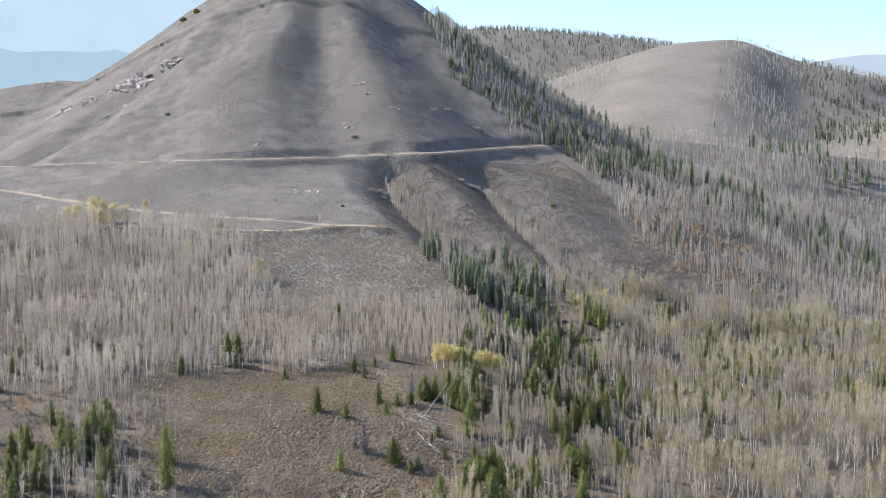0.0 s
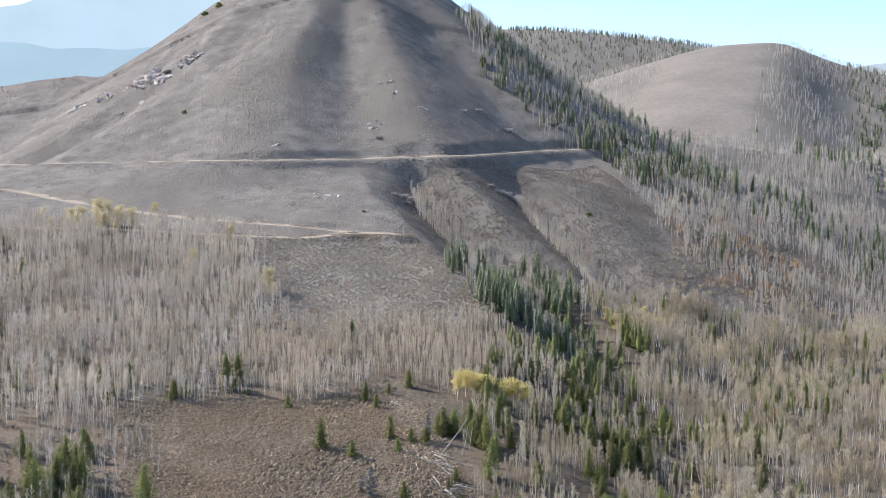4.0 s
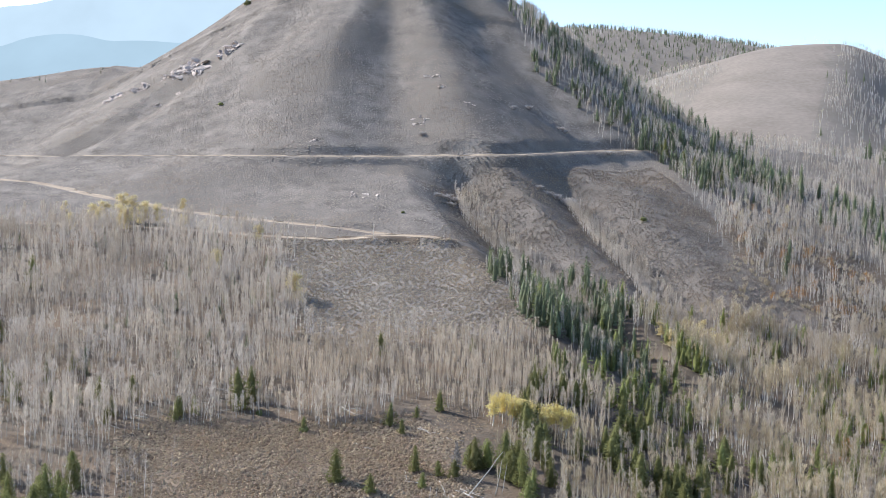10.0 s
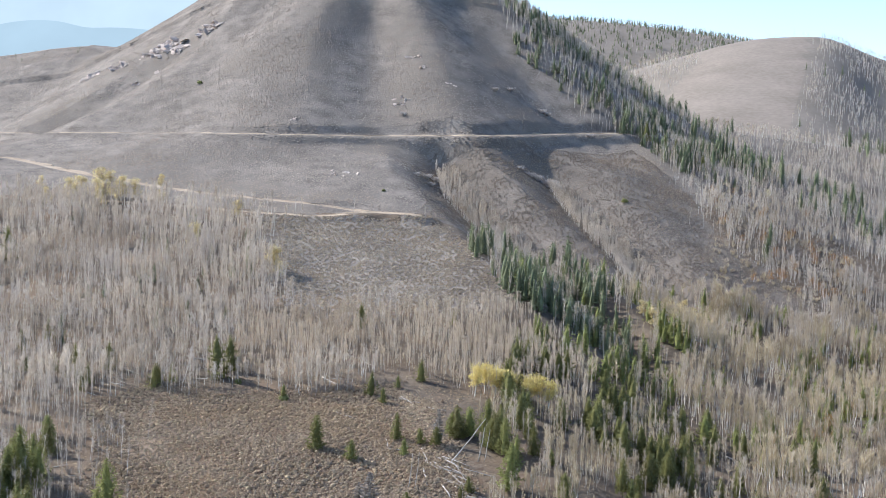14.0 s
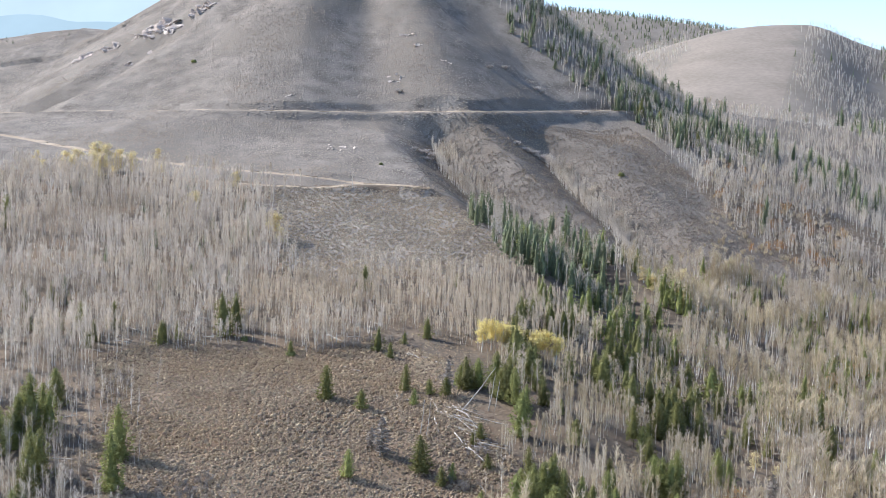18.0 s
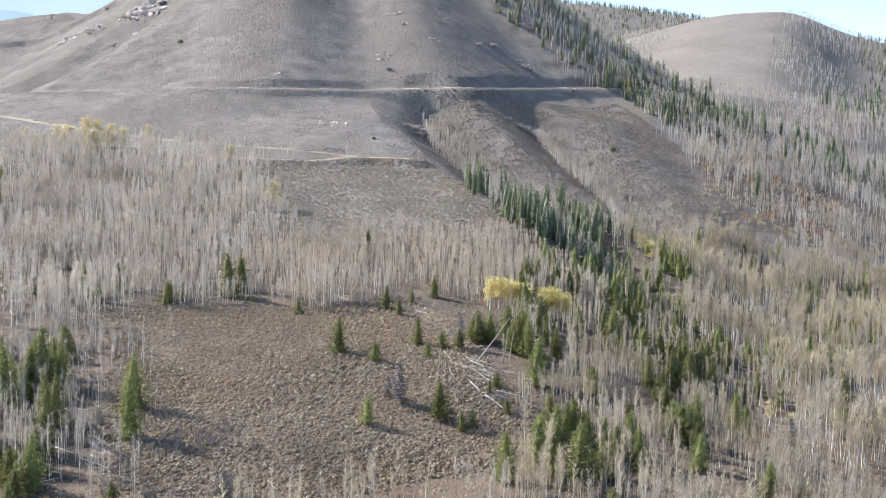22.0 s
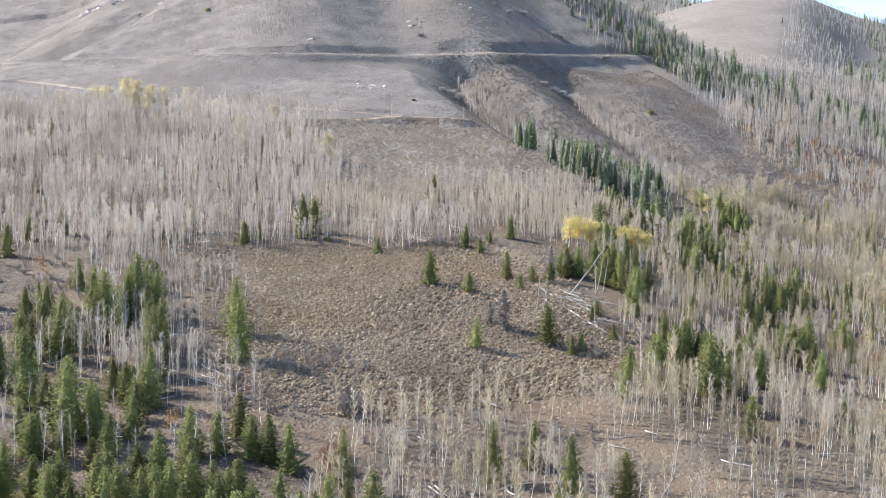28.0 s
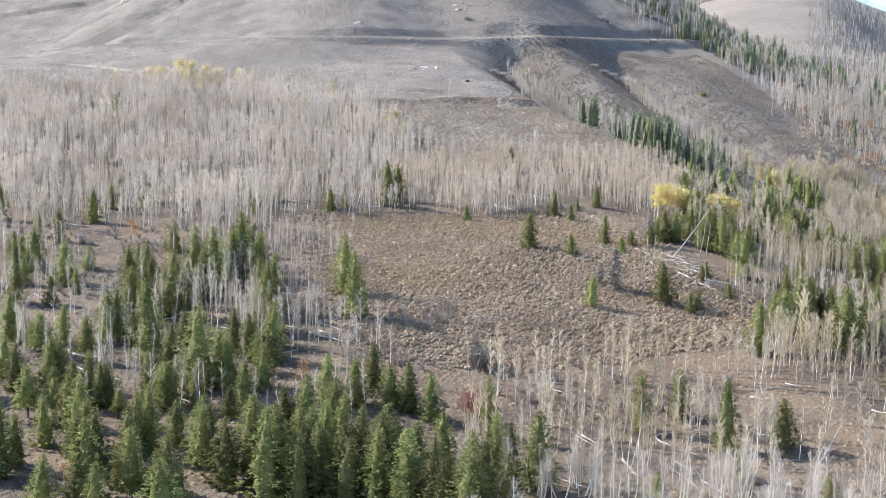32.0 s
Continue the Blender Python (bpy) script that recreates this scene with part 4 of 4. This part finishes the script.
FIRS_UP = [(31.7, 267.7, 6.0), (-34.7, 269.8, 3.0), (14.0, 270.0, 4.0), (-17.2, 270.0, 3.0), (36.1, 270.6, 7.2), (-19.9, 273.8, 4.5), (-15.5, 278.8, 2.6), (-11.7, 283.7, 4.2), (23.6, 286.4, 6.5), (28.6, 287.9, 3.3), (34.9, 296.2, 4.5), (65.1, 296.6, 5.3), (29.3, 306.9, 5.3), (-26.3, 311.4, 5.3), (58.3, 312.4, 5.6), (15.4, 318.3, 3.0), (-7.4, 318.5, 3.0), (56, 552, 8.0), (63, 547, 6.5), (67, 544, 7.0), (76, 535, 6.5)]
FIRS_RIGHT = [(30.7, 263.7, 6.8), (34.1, 267.1, 6.9), (28.6, 265.5, 5.4), (48.7, 287.7, 5.6), (62.4, 294.0, 6.0), (57.2, 285.9, 6.4), (2.8, 252.5, 6.2), (1.1, 260.9, 5.6), (-3.5, 256.3, 5.4), (-1.6, 257.6, 5.0), (20.7, 278.6, 6.6), (18.8, 277.0, 5.8),
              (13.9, 270.2, 6.0), (5.8, 248.2, 4.8), (4.2, 250.1, 6.6), (8.5, 216.6, 6.2), (10.1, 212.7, 6.0), (12.3, 213.0, 5.2), (23.3, 227.2, 5.2), (25.0, 217.9, 4.6), (16.9, 226.2, 4.0), (52.3, 242.4, 5.2), (60.3, 249.0, 6.6), (58.4, 247.2, 5.6)]
FIRS_CLUMP = [(-72.5, 208.0, 6.6), (-70.3, 210.6, 6.4), (-67.5, 217.7, 7.4), (-66.6, 221.4, 7.0), (-65.7, 227.7, 7.6), (-60.0, 215.1, 6.4), (-78.7, 224.0, 5.6), (-62.1, 227.7, 6.8), (-78.0, 229.9, 4.8), (-69.1, 214.9, 5.6), (-65.3, 223.4, 5.4), (-75.4, 212.2, 5.8),
              (-73.8, 216.1, 6.0), (-62.6, 222.7, 5.0)]
tr = np.random.default_rng(5)
EXTRA = [(x, y, h) for x, y, h in zip(tr.uniform(-84, -30, 80), 154 + 36 * tr.random(80) ** 1.3, tr.uniform(3.4, 7.4, 80)) if y < 178 - 0.25 * (x + 60) - 8 * math.sin(x * 0.31)]
EXTRA += [(x, y, h) for x, y, h in zip(tr.uniform(-125, -52, 85), 180 + 110 * tr.random(85) ** 1.4, tr.uniform(3.2, 6.4, 85)) if x < -44 - 0.3 * (y - 180)]
EXTRA += [(x, y, h) for x, y, h in zip(tr.uniform(4, 62, 330), tr.uniform(200, 300, 330), tr.uniform(3.6, 7.2, 330)) if conifer_patch(x, y) > 0.05 and x < 12 + 0.6 * (y - 195)]
ALL_FIRS = [(x, y, h + 1.2 if y < 176 and x < -25 and h < 6 else min(h, 9.5)) for x, y, h in FIRS_LOW + FIRS_LEFT + FIRS_SIDE + FIRS_MID + FIRS_MEADOW + FIRS_EDGE + FIRS_UP + FIRS_RIGHT + FIRS_CLUMP + EXTRA]
ALL_FIRS.sort(key=lambda r: r[1] + 0.3 * abs(r[0]))
grove(FIR_MASTERS, ALL_FIRS[:296], tr, 1.0, fir_label)
rest = np.array(ALL_FIRS[296:])
stuff("conifer_wood_edge", standing([pine_form(s + 440, 70, 6, 0.25, 0.04, 4, 0.06, 0.034) for s in range(4)], rest[:, 0], rest[:, 1], rest[:, 2] * U, rest[:, 2] * U * 1.5, tr), [M_BARK, M_NEEDLE], "green conifers among leafless aspens", "trees")

ASPEN_MASTERS = [tree_thing("bare_aspen", aspen_form(s + 500, 6, 170, thick=0.0085, crown=0.25, w=0.34), (M_ASPEN, M_TWIG), ("trunk", "crown"), "leafless aspen with a white trunk and fine grey twigs", "aspen",
                            "leafless aspens below the meadow") for s in range(7)]
x, y = scattered(tr, (-34, 146, 45, 203), 0.22)
keep = ~inside(x, y, MEADOW) & (wave(x, y, 7, 8) + tr.normal(0, 0.35, len(x)) > -0.5)
rows = sorted(zip(x[keep], y[keep], tr.uniform(3.2, 6.6, keep.sum())), key=lambda r: r[1])
grove(ASPEN_MASTERS, rows[:290], tr, 1.0, lambda h: "tall leafless aspen with a white trunk" if h > 5.2 else "slender leafless aspen with fine grey twigs", 0.05)
rest = np.array(rows[290:])
if len(rest):
    stuff("aspen_wood_low", standing(ASPENS, rest[:, 0], rest[:, 1], rest[:, 2] * U, rest[:, 2] * U, tr), [M_ASPEN, M_TWIG_TAN], "leafless aspens below the meadow", "trees")


def leafy_grove(mat, rows, label, group, leaves=240, n=2, crown=0.4, plump=1.0):
    masters = [tree_thing("leafy_aspen", leafy_form(int(tr.integers(0, 9999)), 5, leaves, crown), (M_ASPEN, mat), ("trunk", "crown"), label, "aspen", group) for _ in range(n)]
    for m, fresh in zip(masters, grove(masters, rows, tr, plump)):
        if fresh:
            for o in (*m.children, m):
                bpy.data.objects.remove(o)


leafy_grove(M_GOLD, [(-1.5, 279, 6.2), (0.2, 281, 6.0), (2, 279.5, 6.0), (3.6, 280.5, 5.6), (5, 279.5, 5.2), (8.2, 279, 5.6), (10, 280.5, 5.8), (11.8, 279.5, 5.4), (43, 366, 5.0), (46, 369, 4.6)],
            "aspen with bright yellow autumn leaves", "yellow aspens", 1200, 3, 0.38, 1.25)
leafy_grove(M_PALE, [(-123, 420, 7.5), (-119, 424, 9), (-115, 422, 9), (-111, 419, 8), (-107, 420, 7), (-117, 415, 7), (-105, 439, 4.5), (-73, 404, 5), (-76, 367, 7), (-52, 352, 6.5), (-50, 348, 4), (-126, 416, 7), (-121, 410, 7), (-113, 409, 7), (-129, 408, 6), (-99, 418, 4.5), (41, 372, 5.0), (47, 362, 4.6), (39, 378, 4.5), (50, 375, 4.6), (54, 411, 7), (50, 404, 8),
                     (47, 398, 7.5), (56, 400, 7), (-140, 432, 4)], "aspen with pale yellow-green autumn leaves", "pale yellow aspens", 1300, 3, 0.2, 1.45)
leafy_grove(M_PALE, [(41.0, 245.2, 4.4), (48.5, 252.8, 3.6), (51.4, 247.0, 4.0), (44.2, 244.3, 3.0), (71.2, 360.8, 4.6), (80.2, 372.0, 4.6), (105.6, 312.1, 5.6), (107.5, 313.0, 4.8), (51.9, 412.0, 6.0), (56.2, 408.8, 5.4), (99.1, 524.8, 5.0)], "aspen with thin pale tan-yellow leaves", "pale yellow aspens", 500, 2, 0.3, 1.2)
leafy_grove(M_RUST, [(-125, 307, 4.5), (-84, 246, 4.0), (-67, 162, 2.2), (-33, 182, 1.8), (-51, 189, 3.0), (34, 222, 4.5), (66, 300, 5), (72, 318, 5), (80, 330, 5.5), (94, 452, 4.5), (99, 446, 4), (90, 462, 4.5), (104, 470, 5), (88, 474, 4.5), (110, 458, 4.5),
                     (97, 480, 5), (84, 440, 4), (116, 475, 5)] + [(a, b, h) for a, b, h in zip(tr.uniform(72, 118, 34), tr.uniform(425, 520, 34), tr.uniform(2.6, 4.6, 34))], "small aspen with rust-orange autumn leaves", "rust-coloured aspens", 300, 2, 0.3, 1.35)

# ---- fallen trunks and snags ----
def pole_mesh(seed, sides=7):
    r, f = np.random.default_rng(seed), Form()
    line = bent_trunk(r, 0.008, 5)
    f.tube(line, [1.0, 0.93, 0.85, 0.74, 0.6, 0.42], sides, 0)
    v, t, m = f.done()
    v[:, :2] = line[np.repeat(np.arange(6), sides), :2] + (v[:, :2] - line[np.repeat(np.arange(6), sides), :2]) * 0.018
    ends = [[0, k + 1, k] for k in range(1, sides - 1)] + [[5 * sides, 5 * sides + k, 5 * sides + k + 1] for k in range(1, sides - 1)]
    for _ in range(5):
        h = r.uniform(0.35, 0.95)
        a = r.uniform(0, 6.28)
        n = len(v)
        tip = np.array([math.cos(a) * 0.06, math.sin(a) * 0.06, h + 0.03])
        v = np.concatenate([v, [[0.004, 0, h], [-0.004, 0, h], tip]])
        ends.append([n, n + 1, n + 2])
    return mesh_of("fallen_log", v, np.concatenate([t, ends]), [M_LOG])


POLES = [pole_mesh(s) for s in range(4)]


def log_between(name, a, b, label, category, group, thick=1.0):
    """A pole from one place of the world to another."""
    a, b = Vector(a), Vector(b)
    ob = tagged(new(name, POLES[int(tr.integers(0, 4))]), label, category, group)
    long = (b - a).length
    ob.matrix_basis = Matrix.Translation(a) @ (b - a).to_track_quat("Z", "Y").to_matrix().to_4x4()
    ob.scale = (thick * 7.8, thick * 7.8, long)
    return ob


def lying(rows, label, group, thick=1.0):
    for x0, y0, x1, y1 in rows:
        za, zb = ground(np.array([x0, x1]), np.array([y0, y1]))
        rise = 0.22 * thick + tr.uniform(0, 0.25)
        log_between("fallen_log", (x0 * U, y0 * U, za * U + 0.12), (x1 * U, y1 * U, zb * U + rise), label, "log", group, thick * tr.uniform(0.8, 1.2))


DEADFALL = [(-5.5, 246.9, -1.0, 243.7), (-4.6, 247.6, -1.5, 238.6), (-8.0, 241.1, -7.1, 235.1), (-4.3, 241.2, -1.5, 236.6), (-3.1, 232.4, 0.7, 231.3), (-1.6, 233.7, 0.0, 231.8), (-4.8, 235.9, -3.4, 232.0), (-7.2, 243.8, -3.9, 241.0),
            (-3.3, 240.1, -0.7, 238.5), (-3.5, 231.4, -1.1, 229.3), (-0.8, 220.0, 0.2, 217.9), (-9.0, 249.7, -7.6, 243.7), (-14.6, 248.7, -11.3, 248.0), (-14.5, 274.3, -12.1, 270.0), (-9.3, 269.4, -6.2, 268.2), (-15.0, 253.4, -14.1, 248.8)]
LONG_LOG = [(-56.4, 208.1, -52.6, 205.4), (-52.6, 205.3, -47.8, 202.0), (-47.7, 201.6, -44.1, 198.5), (-52.0, 209.1, -48.3, 205.4), (-65.8, 271.4, -62.9, 269.8)]
STRAY = [(-73.1, 190.4, -68.3, 184.7), (-71.3, 187.1, -68.4, 185.2), (-68.0, 200.8, -65.0, 197.4), (-75.9, 192.8, -71.4, 188.8), (-72.5, 166.4, -70.4, 164.4), (-23.3, 180.2, -20.7, 175.6), (-14.9, 174.9, -13.5, 170.4),
         (-18.0, 202.4, -15.7, 200.4), (3.1, 205.9, 4.8, 205.6), (-44.8, 188.1, -41.8, 188.0), (-15.7, 179.9, -14.0, 176.6), (-13.1, 169.8, -11.4, 166.0), (-90.0, 219.7, -83.8, 212.2), (-63.3, 207.2, -59.5, 205.0)]
SCATTERED = [(-22.7, 180.4, -21.1, 176.9), (-25.9, 168.4, -23.5, 165.6), (-15.4, 172.9, -13.8, 167.3), (-14.0, 177.0, -12.2, 175.1), (-10.6, 179.7, -9.3, 176.7), (0.0, 193.6, 1.3, 191.7), (-17.3, 202.7, -15.9, 200.9), (-73.4, 191.5, -69.7, 188.2),
             (-77.5, 196.8, -73.8, 195.2), (-74.9, 220.8, -72.0, 218.3), (-77.3, 206.7, -72.9, 204.2), (-64.1, 185.9, -60.9, 182.9), (-101.2, 262.2, -94.1, 257.1), (-101.0, 244.0, -96.2, 239.8), (-66.3, 274.5, -62.9, 270.9), (-66.9, 205.2, -60.6, 203.8)]
UPPER = [(-19.5, 174.6, -18.6, 169.7), (-16.3, 179.6, -14.5, 180.9), (-92.9, 317.8, -85.3, 311.2), (-89.7, 310.2, -83.6, 313.4), (-66.1, 279.5, -61.9, 275.4), (-29.8, 282.1, -25.2, 277.5), (-30.4, 295.1, -24.7, 293.1), (-24.8, 265.0, -21.6, 262.2),
         (-14.7, 273.1, -10.6, 270.7), (-95.3, 321.3, -92.3, 318.0)]
lying(SCATTERED, "bleached fallen trunk lying between the trees", "fallen trunks", 1.0)
lying(UPPER, "pale fallen trunk among leafless aspens", "fallen trunks", 1.1)
lying(DEADFALL, "bleached fallen trunk in a heap of deadfall", "deadfall heap", 1.0)
lying(LONG_LOG, "long pale fallen trunk lying in dry grass", "long fallen trunks", 1.3)
lying(STRAY, "grey fallen trunk on the wood floor", "fallen trunks", 0.9)
lying([(a, b, a + l * math.cos(t), b + l * math.sin(t)) for a, b, t, l in zip(tr.uniform(-8, -1, 16), tr.uniform(229, 248, 16), tr.uniform(-1.1, -0.1, 16), tr.uniform(3, 6, 16))],
      "bleached fallen trunk in a heap of deadfall", "deadfall heap", 0.9)
more = []
for x0, x1, y0, y1, n in ((-110, -50, 185, 290, 26), (-30, 30, 165, 200, 16), (-60, 5, 278, 325, 16), (-140, -60, 290, 330, 14), (10, 60, 205, 290, 14)):
    for _ in range(n):
        a, b, t, l = tr.uniform(x0, x1), tr.uniform(y0, y1), tr.uniform(-0.9, 0.5), tr.uniform(2.0, 5.0)
        if not inside(np.array([a]), np.array([b]), MEADOW)[0]:
            more.append((a, b, a + l * math.cos(t), b + l * math.sin(t)))
lying(more, "grey fallen trunk among the trees", "fallen trunks", 0.8)


def up_from(x, y, dx, dy, dz):
    z = float(ground(np.array([x]), np.array([y]))[0])
    return (x * U, y * U, z * U - 0.1), ((x + dx) * U, (y + dy) * U, (z + dz) * U)


for x, y, dx, dy, dz, thick, label in ((-4.2, 244.7, 5.2, 1.0, 7.0, 1.0, "bare dead trunk leaning over the deadfall"), (-20.3, 165.8, 1.6, 2.0, 5.6, 0.7, "slanting dead trunk in bare aspens"),
                                       (-5.0, 167.1, 3.9, 2.0, 6.0, 0.7, "dark slanting dead trunk in bare aspens"), (-9.7, 234.5, 0.4, 0.3, 5.0, 0.7, "standing dead trunk with no branches"),
                                       (-8.8, 234.0, 0.5, 0.2, 5.4, 0.6, "standing dead trunk with no branches"), (0.0, 246.6, 0.9, 0.0, 5.6, 0.7, "standing dead trunk with no branches"), (1.0, 247.0, 0.7, 0.3, 5.0, 0.6, "standing dead trunk with no branches")):
    a, b = up_from(x, y, dx, dy, dz)
    log_between("snag", a, b, label, "snag", "standing dead trunks", thick)

SNAG = tree_thing("dead_conifer", conifer_form(777, 24, 9, 3, spread=0.15, skirt=0.1, blade=0.03), (M_LOG, M_GREY), ("trunk", "crown"), "grey dead conifer with bare twigs", "snag", "dead conifers")
grove([SNAG], [(-14.8, 226.7, 5.6), (-33.1, 197, 3.4), (-16.4, 229, 3.0), (41, 232, 5.0), (-6.5, 252, 6.0)], tr, 0.9)

# ---- rocks and bushes on the hill ----
def rock_mesh(seed):
    bm = bmesh.new()
    bmesh.ops.create_icosphere(bm, subdivisions=3, radius=1.0)
    for v in bm.verts:
        n = noise.noise(v.co * 1.3 + Vector((seed * 7.1, 0, 0))) * 0.5 + noise.noise(v.co * 3.1 + Vector((0, seed * 3.3, 0))) * 0.22
        v.co *= 1.0 + n
        v.co.z = round(v.co.z * 3.0) / 3.0 * 0.5 + v.co.z * 0.3
    me = bpy.data.meshes.new("rock_outcrop")
    bm.to_mesh(me)
    bm.free()
    me.materials.append(M_ROCK)
    return me


ROCKS = [rock_mesh(s) for s in range(5)]


def rock(x, y, sx, sy, sz, label="pale weathered rock outcrop on the sage slope"):
    ob = tagged(new("rock_outcrop", ROCKS[int(tr.integers(0, 5))]), label, "rock", "outcrop rocks")
    z = float(ground(np.array([x]), np.array([y]))[0])
    ob.matrix_basis = Matrix.Translation((x * U, y * U, z * U)) @ Euler((tr.normal(0.6, 0.2), tr.normal(0, 0.25), tr.normal(0, 0.7))).to_matrix().to_4x4()
    ob.scale = (sx, sy, sz)


for x, y, n, spread, size in ((-146, 591, 22, 4.0, 3.4), (-141, 586, 12, 3.5, 3.0), (-150, 590, 8, 3.0, 2.6), (-128, 593, 14, 4.0, 2.6), (-165, 588, 10, 3.0, 2.8), (-180, 592, 8, 3.0, 2.8), (-152, 567, 5, 2.0, 1.6), (-144.5, 573.5, 3, 1.5, 1.3), (-156, 592, 5, 5.0, 1.6),
                              (-36.7, 555, 5, 2.0, 1.3), (-32, 547, 4, 1.5, 1.3), (-38.5, 527, 6, 2.5, 1.2), (-75, 503, 3, 1.5, 1.0), (-52, 458, 5, 3.0, 1.1),
                              (-20, 536, 2, 2.0, 1.1)):
    for _ in range(2 * n):
        rock(x + tr.normal(0, spread * 0.6), y + tr.normal(0, spread * 0.5), size * tr.uniform(0.35, 1.4), size * tr.uniform(0.3, 1.0), size * tr.uniform(0.15, 0.36))

M_RED = material("red_twigs", (0.20, 0.085, 0.07), (0.34, 0.17, 0.13), 1.0, 0.9, 0.0, None, None, "island", 0.2)
DENSE_MASTERS = [tree_thing("leafless_bush", bush_form(s + 390, 90), (m,), ("crown",), label, "bush", "leafless bushes below the meadow")
                 for s, m, label in ((0, M_GREY, "dense dark grey leafless bush in sagebrush"), (1, M_RED, "dark red-stemmed leafless bush beside conifers"))]
grove(DENSE_MASTERS[:1], [(-33.0, 196.9, 3.0), (-32.0, 197.6, 2.4)], tr, 0.9)
grove(DENSE_MASTERS[1:], [(-33.8, 184.2, 2.2), (-33.0, 182.6, 2.6), (-33.3, 186.3, 2.0)], tr, 0.8)
SILVER = [bush_form(s + 350, 110) for s in range(3)]
SILVER_MASTERS = [tree_thing("silver_bush", f, (M_PALE_BRUSH,), ("crown",), "pale silvery leafless bush on the slope", "bush", "silvery bushes on the hill") for f in SILVER]
grove(SILVER_MASTERS, [(-25, 482, 1.9), (-22, 484, 2.2), (-19, 480, 2.0), (-28, 478, 1.6), (-23, 477, 1.7), (-16, 476, 2.0), (10.5, 493, 2.0), (13, 494, 2.2), (7, 494, 1.6), (15, 553, 2.0), (17, 553, 1.8), (2, 555, 1.8), (-37, 519, 1.8),
                       (-4, 548, 1.6), (34, 545, 1.7), (17, 494, 3.0)], tr, 1.5)
DARK_MASTERS = [tree_thing("dark_bush", shrub_form(s + 370, 9, 4), (M_NEEDLE,), ("crown",), "small dark round juniper bush on the slope", "bush", "dark bushes on the hill") for s in range(2)]
grove(DARK_MASTERS, [(42.5, 482, 1.4), (-34.7, 270, 1.3), (-44, 276, 1.0), (-120, 545, 1.3), (-98, 630, 1.6), (-36, 445, 0.8), (-110, 640, 1.6), (-132, 641, 2.2), (-126, 644, 2.6)], tr, 0.9)
